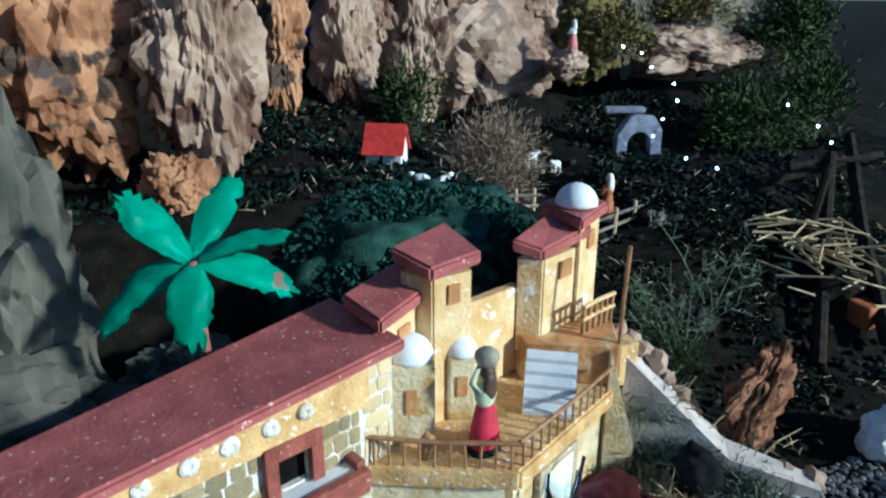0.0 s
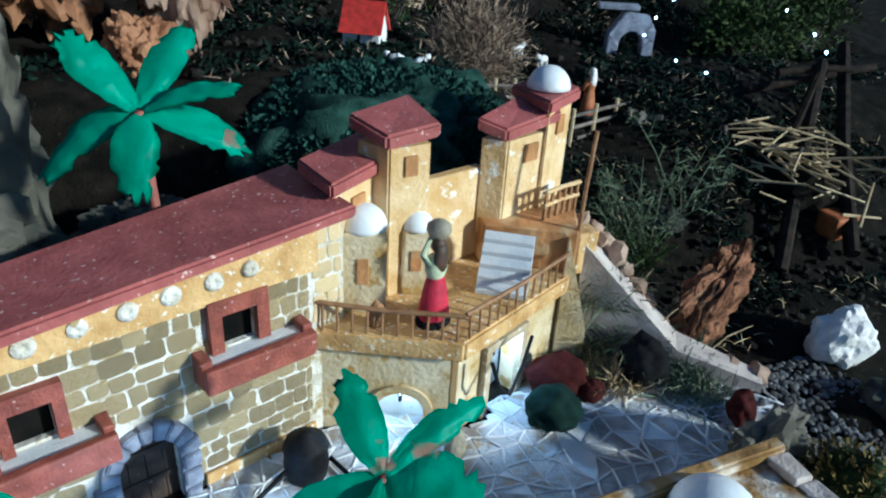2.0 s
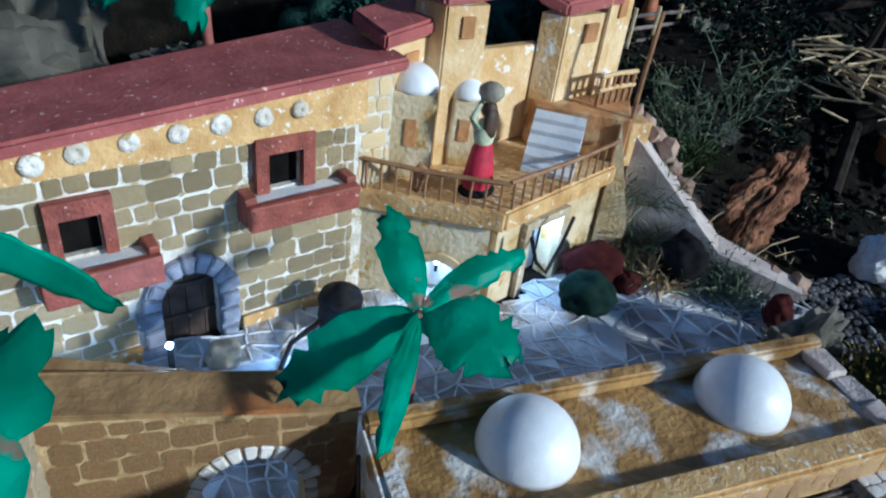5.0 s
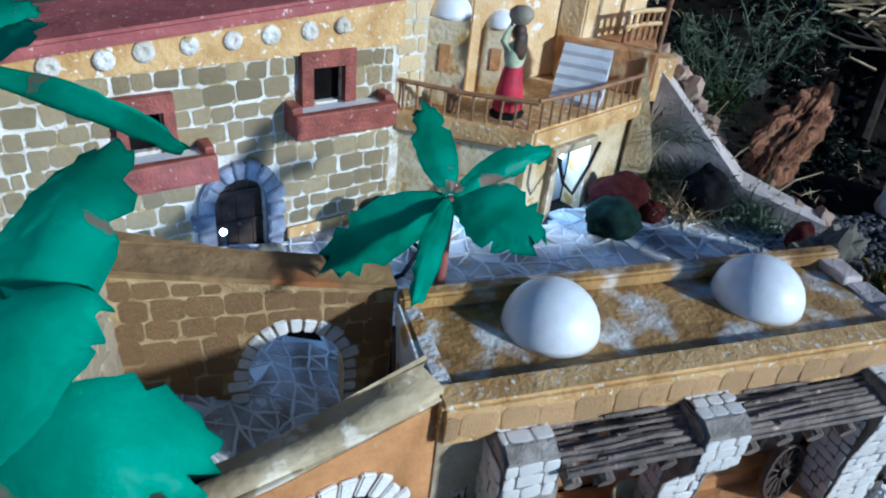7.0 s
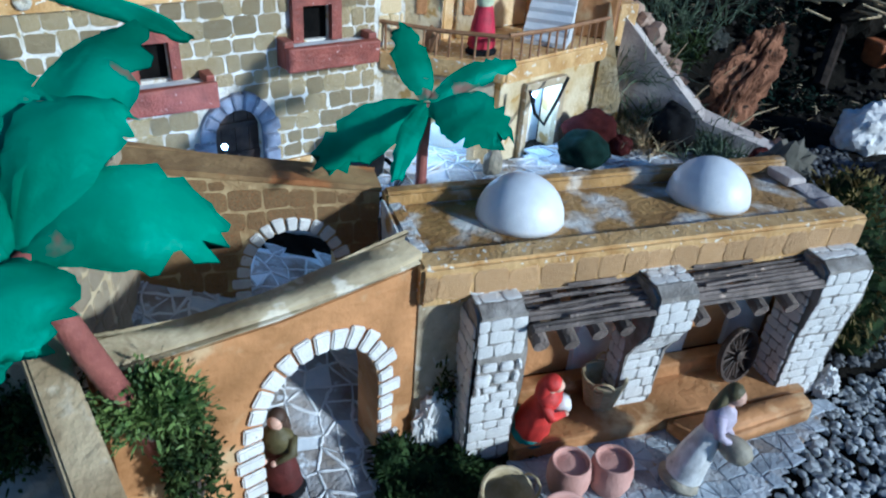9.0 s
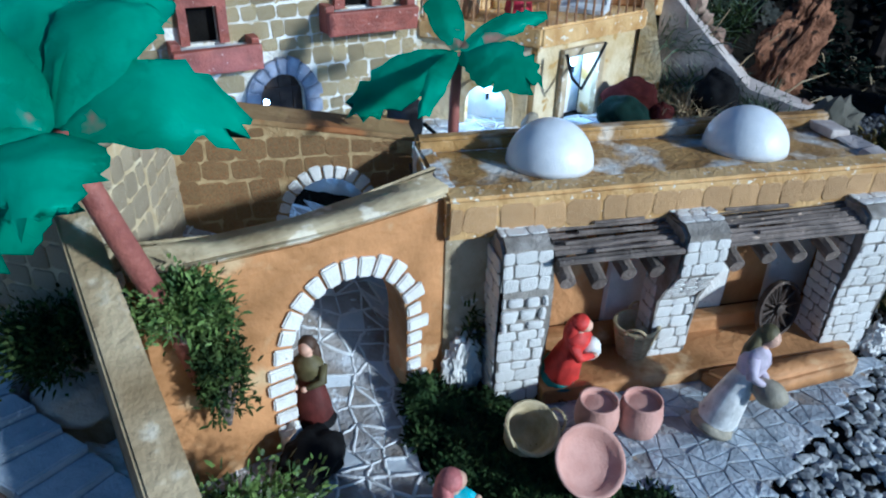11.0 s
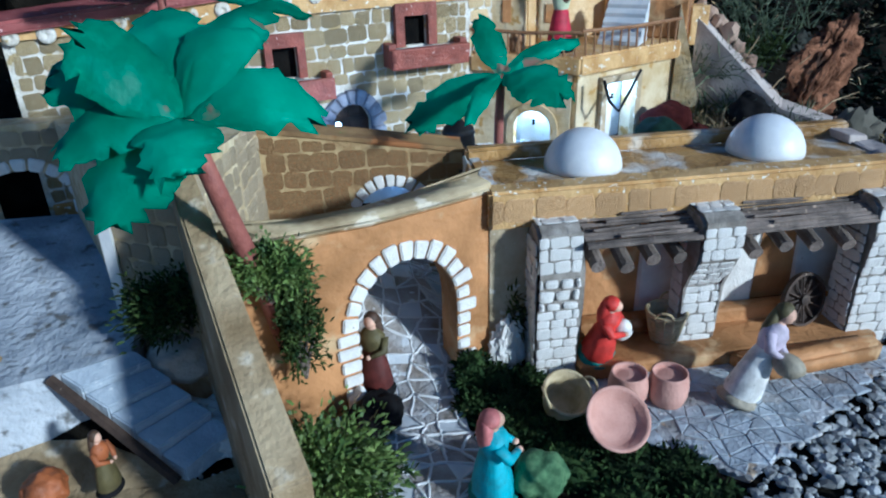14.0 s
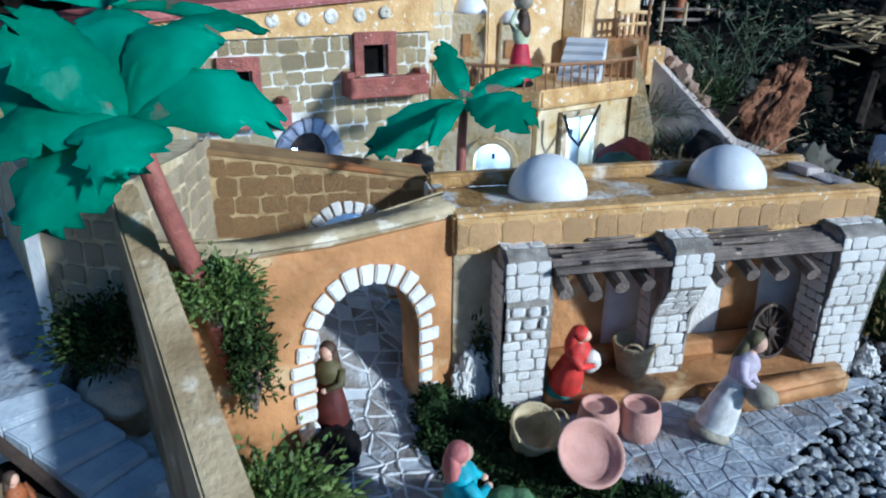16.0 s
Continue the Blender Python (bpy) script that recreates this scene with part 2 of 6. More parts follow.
def prism(bm, pts, z0, z1, m=None):
    """An upright prism on the ground points; z1 a number or one height a point."""
    tops = z1 if isinstance(z1, (list, tuple)) else [z1] * len(pts)
    lo = [bm.verts.new((x, y, z0)) for x, y in pts]
    hi = [bm.verts.new((x, y, z)) for (x, y), z in zip(pts, tops)]
    bm.faces.new(lo), bm.faces.new(hi)
    for i in range(len(pts)):
        j = (i + 1) % len(pts)
        bm.faces.new((lo[i], lo[j], hi[j], hi[i]))
    if m is not None:
        for v in lo + hi:
            v.co = m @ v.co


def tube(bm, pts, radii, sides=8):
    """A tapered tube along points."""
    pts = [Vector(p) for p in pts]
    rings = []
    for i, p in enumerate(pts):
        d = (pts[min(i + 1, len(pts) - 1)] - pts[max(i - 1, 0)]).normalized()
        q = d.to_track_quat("Z", "Y")
        r = radii[i] if isinstance(radii, (list, tuple)) else radii
        rings.append([bm.verts.new(p + q @ Vector((r * math.cos(2 * math.pi * k / sides), r * math.sin(2 * math.pi * k / sides), 0))) for k in range(sides)])
    for a, b in zip(rings, rings[1:]):
        for k in range(sides):
            bm.faces.new((a[k], a[(k + 1) % sides], b[(k + 1) % sides], b[k]))
    bm.faces.new(rings[0]), bm.faces.new(rings[-1])


def lathe(bm, prof, m=None, sides=20, mats=None, squash=1.0):
    """A turned form: (radius, height) from base to top; mats: a material number for each band."""
    rings = []
    for r, z in prof:
        rings.append([bm.verts.new((r * math.cos(2 * math.pi * k / sides), squash * r * math.sin(2 * math.pi * k / sides), z)) for k in range(sides)])
    for i, (a, b) in enumerate(zip(rings, rings[1:])):
        for k in range(sides):
            f = bm.faces.new((a[k], a[(k + 1) % sides], b[(k + 1) % sides], b[k]))
            f.material_index = mats[i] if mats else 0
    for ring, i in ((rings[0], 0), (rings[-1], -1)):
        f = bm.faces.new(ring)
        f.material_index = mats[i] if mats else 0
    if m is not None:
        for ring in rings:
            for v in ring:
                v.co = m @ v.co


def ball(bm, centre, r, seg=16, squash=(1, 1, 1), mi=0):
    res = bmesh.ops.create_uvsphere(bm, u_segments=seg, v_segments=seg // 2 + 1, radius=r, matrix=Matrix.Translation(centre) @ Matrix.Diagonal((*squash, 1)))
    for f in {f for v in res["verts"] for f in v.link_faces}:
        f.material_index = mi


def arch(uc, half, base, spring, top, n=12):
    """The outline of an arched opening from its left foot over to its right foot."""
    pts = [(uc - half, base)]
    pts += [(uc - half * math.cos(math.pi * i / n), spring + (top - spring) * math.sin(math.pi * i / n)) for i in range(n + 1)]
    return pts + [(uc + half, base)]


def adopt(o, parent):
    o.parent = parent
    o.matrix_parent_inverse = parent.matrix_world.inverted()
    return o


def hang(bm, name, material, parent, smooth_it=False, label=""):
    return adopt(part(name, bm, material, None, label, smooth_it), parent)


def frame_at(x, y, angle, z=0.0):
    return pose(x, y, z, 0, 0, angle)


# stones: a few shapes, laid again and again
def stone_shape(k):
    rnd = random.Random(k)
    bm = bmesh.new()
    ring = [(-.5, -.36), (-.36, -.5), (.36, -.5), (.5, -.36), (.5, .36), (.36, .5), (-.36, .5), (-.5, .36)]
    ring = [(u + rnd.uniform(-.05, .05), v + rnd.uniform(-.05, .05)) for u, v in ring]
    a = [bm.verts.new((u, 0, v)) for u, v in ring]
    b = [bm.verts.new((u * .98, -.6, v * .98)) for u, v in ring]
    c = [bm.verts.new((u * .86, -1 + rnd.uniform(-.15, .15), v * .83)) for u, v in ring]
    for p, q in ((a, b), (b, c)):
        for i in range(8):
            bm.faces.new((p[i], p[(i + 1) % 8], q[(i + 1) % 8], q[i]))
    bm.faces.new(c)
    return bm


SHAPES = {}


def stones_of(material):
    if material.name not in SHAPES:
        SHAPES[material.name] = [finish(stone_shape(k), "stone", material, True) for k in range(9)]
    return SHAPES[material.name]


def blocked(c, u, v):
    if len(c) == 4:
        return c[0] < u < c[1] and c[2] < v < c[3]
    x = (u - c[0]) / c[1]   # (centre, half width, spring, top, 0): under an arch
    return abs(x) < 1 and v < c[2] + (c[3] - c[2]) * math.sqrt(1 - x * x)


def lay(parent, m, u0, u1, v0, v1, row, material, depth=0.002, gap=0.0022, ratio=(0.9, 1.9), clear=(), seed=1, limit=300):
    """Courses of stones on the face y = 0 of a wall; v1 a number or a function of u; clear: (u0, u1, v0, v1) kept free."""
    rnd, shapes, count = random.Random(seed), stones_of(material), 0
    top = v1 if callable(v1) else (lambda u: v1)
    v = v0
    while v < max(top(u0), top(u1)) - row * 0.45:
        h = row * rnd.uniform(0.8, 1.2)
        u = u0 - rnd.uniform(0, row)
        while u < u1 - row * 0.3:
            w = h * rnd.uniform(*ratio)
            a, b = max(u, u0), min(u + w, u1)
            u += w
            uc, vc = (a + b) / 2, v + h / 2
            hh = min(h, top(uc) - v)
            if b - a < row * 0.35 or hh < row * 0.4 or any(blocked(c, uc, v + hh / 2) for c in clear):
                continue
            if count >= limit:
                return
            count += 1
            s = new("stone", rnd.choice(shapes))
            s.parent = parent
            s.matrix_local = m @ pose(uc, 0, v + hh / 2 + rnd.uniform(-.05, .05) * hh, 0, rnd.uniform(-4, 4), 0) @ Matrix.Diagonal((b - a - gap * rnd.uniform(0.6, 1.5), depth * rnd.uniform(0.7, 1.3), hh - gap * rnd.uniform(0.7, 1.4), 1))
        v += h


def voussoirs(parent, m, uc, half, base, spring, top, ring, depth, material, n=11, jamb=3, name="stone", y0=0.0, seed=3):
    """The stones round an arch, each a block of its own, and the jamb stones under its spring."""
    rnd = random.Random(seed)

    def at(t, r):
        return (uc - (half + r) * math.cos(t), spring + (top - spring + r) * math.sin(t))
    blocks = []
    for i in range(n):
        a, b = math.pi * (i + rnd.uniform(.05, .14)) / n, math.pi * (i + rnd.uniform(.86, .95)) / n
        r = ring * rnd.uniform(0.75, 1.2)
        blocks.append([at(a, 0), at(a, r), at(b, r), at(b, 0)])
    for side in (-1, 1):
        for j in range(jamb):
            z0, z1 = base + (spring - base) * (j + rnd.uniform(.05, .16)) / jamb, base + (spring - base) * (j + rnd.uniform(.84, .95)) / jamb
            r = ring * rnd.uniform(0.75, 1.3)
            blocks.append([(uc + side * half, z0), (uc + side * (half + r), z0), (uc + side * (half + r), z1), (uc + side * half, z1)])
    for q in blocks:
        bm = bmesh.new()
        slab(bm, [q], depth * rnd.uniform(0.85, 1.15), m, dy=y0 - depth)
        bmesh.ops.remove_doubles(bm, verts=bm.verts, dist=1e-6)
        bmesh.ops.recalc_face_normals(bm, faces=bm.faces)
        bmesh.ops.bevel(bm, geom=[e for e in bm.edges if e.is_manifold and e.calc_face_angle(0) > 0.3], offset=min(0.0013, ring * 0.12), segments=2, affect="EDGES")
        adopt(part(name, bm, material), parent)


# ---- ground ----
def smooth(a, b, t):
    t = max(0.0, min(1.0, (t - a) / (b - a)))
    return t * t * (3 - 2 * t)


def ground_z(x, y):
    court = 0.125
    lane = 0.116 - 0.364 * (x + 0.096)   # height of the sloping lane at the passage wall
    lane = max(0.045, lane) + 0.10 * max(0.0, y - 0.33)
    inner = smooth(-0.115, -0.10, x) * (1 - smooth(0.118, 0.128, x)) * (1 - smooth(0.444, 0.452, y))
    z = (court * smooth(0.15, 0.33, y)) * (1 - inner) + lane * smooth(0.13, 0.33, y) * inner
    left = smooth(-0.17, -0.25, x) * 0.085 * (1 - smooth(0.10, 0.22, y)) * smooth(0.07, 0.16, y)
    z += left
    back = smooth(0.60, 0.95, y)
    z += back * (0.29 - 0.17 * smooth(0.45, 0.85, x))
    z += 0.10 * smooth(0.62, 0.95, x) * smooth(0.45, 0.9, y)
    z += 0.10 * smooth(1.2, 1.6, y)
    return z


def build_ground():
    bm = bmesh.new()
    nx, ny = 130, 150
    grid = []
    for j in range(ny + 1):
        y = -0.7 + 2.9 * j / ny
        row = []
        for i in range(nx + 1):
            x = -0.9 + 2.9 * i / nx
            far = smooth(0.58, 0.75, y) + smooth(0.6, 0.75, x)
            n = noise.fractal(Vector((x * 9, y * 9, 1.7)), 0.8, 2.1, 4) * 0.012 * min(1, far) + noise.noise(Vector((x * 60, y * 60, 3))) * 0.0012
            row.append(bm.verts.new((x, y, ground_z(x, y) - 0.002 + n)))
        grid.append(row)
    for j in range(ny):
        for i in range(nx):
            bm.faces.new((grid[j][i], grid[j][i + 1], grid[j + 1][i + 1], grid[j + 1][i]))
    edge = [v for v in bm.verts if v.is_boundary]
    geom = bmesh.ops.extrude_edge_only(bm, edges=[e for e in bm.edges if e.is_boundary])["geom"]
    for v in geom:
        if isinstance(v, bmesh.types.BMVert):
            v.co.x, v.co.y, v.co.z = 0.5 + (v.co.x - 0.5) * 60, 0.7 + (v.co.y - 0.7) * 60, -0.02
    return tagged(part("ground", bm, EARTH, None, "", True), "earth base of the model landscape, its shade in the colour", "ground", kind="structure")


build_ground()


# ---- the long house with two windows ----
HM = frame_at(-0.10, 0.478, 16.9)


def window(parent, u0, u1, z0, z1, h0, h1, hz0, hz1, s0, s1, sz0, sz1):
    """A brick-red window: frame of three bars, black backing painted as the shade indoors, white ledge and a
    trough-like sill.
    """
    w = part("window", sub_slab([(u0, hz0), (u0, z1), (u1, z1), (u1, hz0)], [(h0, hz0), (h0, hz1), (h1, hz1), (h1, hz0)]), BRICK, parent, "brick-red window with a dark opening")
    # black slab in the opening, its colour standing for the unlit room
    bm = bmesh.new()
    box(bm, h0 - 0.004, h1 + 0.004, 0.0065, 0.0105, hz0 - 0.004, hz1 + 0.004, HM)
    part("shade_backing", bm, HOLLOWSHADE, w)
    bm = bmesh.new()
    box(bm, s0 + 0.006, s1 - 0.006, -0.022, -0.0005, sz1 - 0.008, sz1 - 0.003, HM, 0.001)
    part("ledge", bm, WHITE, w, "white window ledge")
    bm = bmesh.new()
    box(bm, s0, s1, -0.031, -0.022, sz0, sz1, HM, 0.0022, 0.001)
    part("sill", bm, BRICK, w)
    for a, b in ((s0, s0 + 0.010), (s1 - 0.010, s1)):
        bm = bmesh.new()
        box(bm, a, b, -0.0225, -0.0005, sz0 + 0.002, sz1 + 0.006, HM, 0.0018, 0.001)
        part("sill_end", bm, BRICK, w)


def sub_slab(outline, hole):
    # three bars round an opening that is free at its foot
    bm = bmesh.new()
    (u0, a), (_, z1), (u1, _), _ = outline
    (h0, _), (_, hz1), (h1, _), _ = hole
    pts = [(u0, a), (u0, z1), (u1, z1), (u1, a), (h1, a), (h1, hz1), (h0, hz1), (h0, a)]
    slab(bm, [pts], 0.009, HM, dy=-0.009)
    return bm


def build_house():
    house = thing("house", "long yellow stone model house with a flat red roof", "house", (0.0, 0.5, 0.12))
    door_hole = arch(0.112, 0.027, 0.10, 0.180, 0.210)
    w1 = [(0.017, 0.252), (0.017, 0.290), (0.048, 0.290), (0.048, 0.252)]
    w2 = [(0.191, 0.276), (0.191, 0.314), (0.225, 0.314), (0.225, 0.276)]
    bm = bmesh.new()
    outline = [(-0.26, 0.10)] + door_hole + [(0.287, 0.10), (0.287, 0.376), (-0.26, 0.330)]
    slab(bm, [outline, w1, w2], 0.018, HM)
    box(bm, -0.26, 0.32, 0.060, 0.070, 0.10, 0.328, HM)
    box(bm, 0.2871, 0.325, 0.0, 0.10, 0.10, 0.374, HM)
    box(bm, -0.26, -0.245, 0.0181, 0.0599, 0.10, 0.328, HM)
    wall = part("wall", bm, MORTAR, None, "")
    wall.parent = house
    wall.matrix_parent_inverse = house.matrix_world.inverted()
    clear = [(0.112, 0.043, 0.180, 0.226, 0), (0.008, 0.058, 0.236, 0.304), (0.0, 0.080, 0.232, 0.250), (0.181, 0.235, 0.256, 0.328), (0.168, 0.268, 0.256, 0.275)]
    lay(wall, HM, -0.255, 0.285, 0.142, 0.325, 0.0180, STONE, 0.0011, 0.0016, (0.75, 1.6), clear, 4)
    lay(wall, HM, 0.288, 0.324, 0.23, 0.370, 0.017, CREAMST, 0.0013, 0.002, (0.9, 1.6), (), 5)
    bm = bmesh.new()
    slab(bm, [[(-0.26, 0.3235), (0.292, 0.3285), (0.292, 0.376), (-0.26, 0.3295)]], 0.006, HM, -0.0065)
    hang(bm, "eave_band", OCHRE, house)
    bm = bmesh.new()
    box(bm, -0.255, 0.064, -0.007, -0.0005, 0.105, 0.141, HM, 0.002, 0.001)
    box(bm, 0.160, 0.286, -0.007, -0.0005, 0.105, 0.141, HM, 0.002, 0.001)
    hang(bm, "plinth", OCHRE, house)
    bm = bmesh.new()
    lo = [(-0.27, -0.018, 0.330), (0.330, -0.018, 0.3785), (0.330, 0.112, 0.3800), (-0.27, 0.055, 0.3345)]
    a = [bm.verts.new(HM @ Vector(p)) for p in lo]
    b = [bm.verts.new(HM @ (Vector(p) + Vector((0, 0, 0.013)))) for p in lo]
    bm.faces.new(a), bm.faces.new(b)
    for i in range(4):
        bm.faces.new((a[i], a[(i + 1) % 4], b[(i + 1) % 4], b[i]))
    bmesh.ops.bevel(bm, geom=list(bm.edges), offset=0.003, segments=2, affect="EDGES")
    hang(bm, "roof", RED, house)
    for i in range(14):
        u = -0.25 + 0.0365 * i
        bm = bmesh.new()
        box_disc(bm, HM @ Vector((u + random.uniform(-.003, .003), -0.0055, 0.341 + 0.055 * u + random.uniform(-.0015, .0015))), random.uniform(0.0075, 0.0100), random.uniform(0.003, 0.006), HM)
        hang(bm, "beam_end", MORTAR, house, True)
    for args in ((0.008, 0.058, 0.25, 0.306, 0.017, 0.048, 0.252, 0.290, -0.006, 0.086, 0.226, 0.252), (0.179, 0.237, 0.27, 0.330, 0.191, 0.225, 0.276, 0.314, 0.163, 0.274, 0.250, 0.277)):
        before = set(bpy.data.objects)
        window(None, *args)
        for o in set(bpy.data.objects) - before:
            if o.parent is None:
                adopt(o, house)
    surround = part("door_surround", bm_arch(HM, 0.112, 0.027, 0.105, 0.180, 0.210, 0.016, 0.006), GREY, None, "blue-grey stone door surround")
    adopt(surround, house)
    voussoirs(surround, HM, 0.112, 0.028, 0.118, 0.180, 0.211, 0.017, 0.010, GREY, 9, 3)
    bm = bmesh.new()
    box(bm, 0.079, 0.145, 0.0145, 0.0165, 0.10, 0.214, HM)
    door = hang(bm, "door", DARKWOOD, house)
    for k in range(4):
        bm = bmesh.new()
        box(bm, 0.080 + 0.016 * k, 0.0955 + 0.016 * k, 0.010, 0.014, 0.10, 0.214, HM, 0.0008)
        hang(bm, "plank", DARKWOOD, door)
    for z in (0.150, 0.185):
        bm = bmesh.new()
        box(bm, 0.082, 0.142, 0.0075, 0.0098, z, z + 0.006, HM, 0.0006)
        hang(bm, "batten", DARKWOOD, door)
    return house


def box_disc(bm, c, r, t, m):
    """A thick round disc standing on a wall face."""
    q = m.to_3x3()
    lathe(bm, [(r * 0.9, 0), (r, t * 0.3), (r * 0.9, t * 0.85), (r * 0.3, t), (r * 0.2, t * 0.6)], Matrix.Translation(c) @ q.to_4x4() @ pose(0, 0, 0, 90), 14)


def bm_arch(m, uc, half, base, spring, top, ring, depth):
    bm = bmesh.new()
    outer = arch(uc, half + ring, base, spring, top + ring, 14)
    inner = arch(uc, half, base, spring, top, 14)
    slab(bm, [outer + inner[::-1]], depth, m, dy=-depth)
    return bm


build_house()


# ---- terrace, turrets and towers ----
def cap(bm, pts, z, t=0.016):
    prism(bm, pts, 0.0, z)
    for v in bm.verts:
        if v.co.z < 0.01:
            v.co.z = min((p[0] - v.co.x) ** 2 + (p[1] - v.co.y) ** 2 for p in pts) + z[[k for k, p in enumerate(pts) if abs(p[0] - v.co.x) < 1e-5 and abs(p[1] - v.co.y) < 1e-5][0]] - t
    bmesh.ops.bevel(bm, geom=list(bm.edges), offset=0.003, segments=2, affect="EDGES")


def inset(pts, d):
    c = Vector((sum(p[0] for p in pts) / len(pts), sum(p[1] for p in pts) / len(pts)))
    return [tuple(c + (Vector(p) - c) * (1 - d / (Vector(p) - c).length)) for p in pts]


def tower(pts, z0, z, label, win=True):
    t = thing("tower", label, "tower", (pts[0][0], pts[0][1], z0), "towers behind the terrace")
    body = inset(pts, 0.010)
    d = (z[0] - z[1] + z[2] - z[3]) / 4
    zs = [z[0] - d, z[1] + d, z[2] - d, z[3] + d]
    z = min(zs)
    bm = bmesh.new()
    prism(bm, body, z0, z - 0.0161)
    bmesh.ops.bevel(bm, geom=[e for e in bm.edges if abs(e.verts[0].co.z - e.verts[1].co.z) > 0.01], offset=0.002, segments=2, affect="EDGES")
    hang(bm, "wall", TOWERP, t)
    bm = bmesh.new()
    cap(bm, pts, zs)
    hang(bm, "roof", RED, t)
    # a small window on the face that looks to the front
    a, b = Vector(body[0]), Vector(body[1])
    d = b - a
    m = frame_at(a.x, a.y, math.degrees(math.atan2(d.y, d.x)), z0)
    if win:
        bm = bmesh.new()
        h = z - 0.012 - z0
        box(bm, d.length * 0.36, d.length * 0.66, -0.003, 0.001, h - 0.036, h - 0.014, m, 0.0008)
        hang(bm, "window", ORANGE, t, label="small orange-brown window recess")
    return t


tower([(0.199, 0.568), (0.274, 0.620), (0.264, 0.690), (0.181, 0.632)], 0.24, [0.408, 0.414, 0.418, 0.416], "low cream tower with a flat red roof")
tower([(0.262, 0.590), (0.325, 0.600), (0.316, 0.672), (0.236, 0.638)], 0.24, [0.443, 0.452, 0.462, 0.457], "tall cream tower with a flat red roof")
tower([(0.421, 0.631), (0.514, 0.665), (0.505, 0.728), (0.392, 0.654)], 0.29, [0.425, 0.434, 0.444, 0.437], "cream corner tower with a red roof slab")
t_dome = tower([(0.484, 0.646), (0.556, 0.690), (0.545, 0.752), (0.474, 0.725)], 0.30, [0.449, 0.452, 0.454, 0.452], "cream tower with red roof beneath a white dome")
bm = bmesh.new()
lathe(bm, [(0.027 * math.cos(a * math.pi / 20), 0.027 * math.sin(a * math.pi / 20)) for a in range(0, 10)] + [(0.001, 0.027)], Matrix.Translation((0.511, 0.697, 0.4525)), 24)
hang(bm, "dome", DOME, t_dome, True, "white half-ball dome")

terrace = thing("terrace", "ochre terrace with cream walls beneath a wooden railing", "terrace", (0.33, 0.57, 0.12))
FLOOR = [(0.176, 0.560), (0.312, 0.487), (0.492, 0.572), (0.555, 0.680), (0.450, 0.730), (0.20, 0.68)]
bm = bmesh.new()
prism(bm, FLOOR, 0.232, 0.257)
bmesh.ops.bevel(bm, geom=list(bm.edges), offset=0.003, segments=2, affect="EDGES")
hang(bm, "floor", OCHRE, terrace)
# lower storey: left wall with an arch, open doorway towards the right, corner pier
TL = frame_at(0.180, 0.566, math.degrees(math.atan2(0.505 - 0.566, 0.306 - 0.180)))
bm = bmesh.new()
slab(bm, [[(0.0, 0.10)] + arch(0.088, 0.026, 0.10, 0.155, 0.180) + [(0.140, 0.10), (0.140, 0.2315), (0.0, 0.2315)]], 0.02, TL)
hang(bm, "wall", CREAM, terrace)
hang(bm_arch(TL, 0.088, 0.026, 0.10, 0.155, 0.180, 0.010, 0.004), "arch_surround", CREAM, terrace)
TR = frame_at(0.315, 0.505, math.degrees(math.atan2(0.585 - 0.505, 0.490 - 0.315)))
bm = bmesh.new()
slab(bm, [[(0.0, 0.10), (0.050, 0.10), (0.050, 0.212), (0.108, 0.212), (0.108, 0.10), (0.190, 0.10), (0.190, 0.2315), (0.0, 0.2315)]], 0.02, TR)
hang(bm, "wall", CREAM, terrace)
bm = bmesh.new()
slab(bm, [[(0.040, 0.10), (0.040, 0.222), (0.118, 0.222), (0.118, 0.10), (0.108, 0.10), (0.108, 0.212), (0.050, 0.212), (0.050, 0.10)]], 0.008, TR, -0.008)
hang(bm, "door_frame", PALEST, terrace)
bm = bmesh.new()
box(bm, 0.045, 0.113, 0.026, 0.030, 0.10, 0.216, TR)
hang(bm, "door_panel", WHITE, terrace, label="white panel inside the doorway")
bm = bmesh.new()
box(bm, 0.05, 0.125, 0.026, 0.030, 0.10, 0.19, TL)
hang(bm, "door_panel", WHITE, terrace)
bm = bmesh.new()
prism(bm, [(0.488, 0.577), (0.520, 0.560), (0.560, 0.690), (0.52, 0.70)], 0.10, [0.305, 0.18, 0.22, 0.31])
hang(bm, "end_wall", CREAM, terrace)
# the raised orange landing in front of the corner tower, with a low wall
bm = bmesh.new()
prism(bm, [(0.402, 0.634), (0.500, 0.577), (0.560, 0.680), (0.51, 0.74), (0.41, 0.68)], 0.2575, 0.311)
bmesh.ops.bevel(bm, geom=list(bm.edges), offset=0.002, segments=1, affect="EDGES")
hang(bm, "landing", ORANGE, terrace, label="orange-brown raised landing")
bm = bmesh.new()
tube(bm, [(0.503, 0.583, 0.2575), (0.506, 0.586, 0.36), (0.512, 0.590, 0.430)], 0.0026, 7)
hang(bm, "pole", WOOD, terrace, label="thin brown wooden pole")
bm = bmesh.new()
box(bm, 0.512, 0.540, 0.590, 0.615, 0.245, 0.302, None, 0.002, 0.001)
hang(bm, "buttress", OCHRE, terrace)
bm = bmesh.new()
prism(bm, [(0.285, 0.622), (0.410, 0.660), (0.408, 0.676), (0.283, 0.638)], 0.2575, 0.373)
bmesh.ops.bevel(bm, geom=list(bm.edges), offset=0.0025, segments=1, affect="EDGES")
hang(bm, "parapet", TOWERP, terrace)
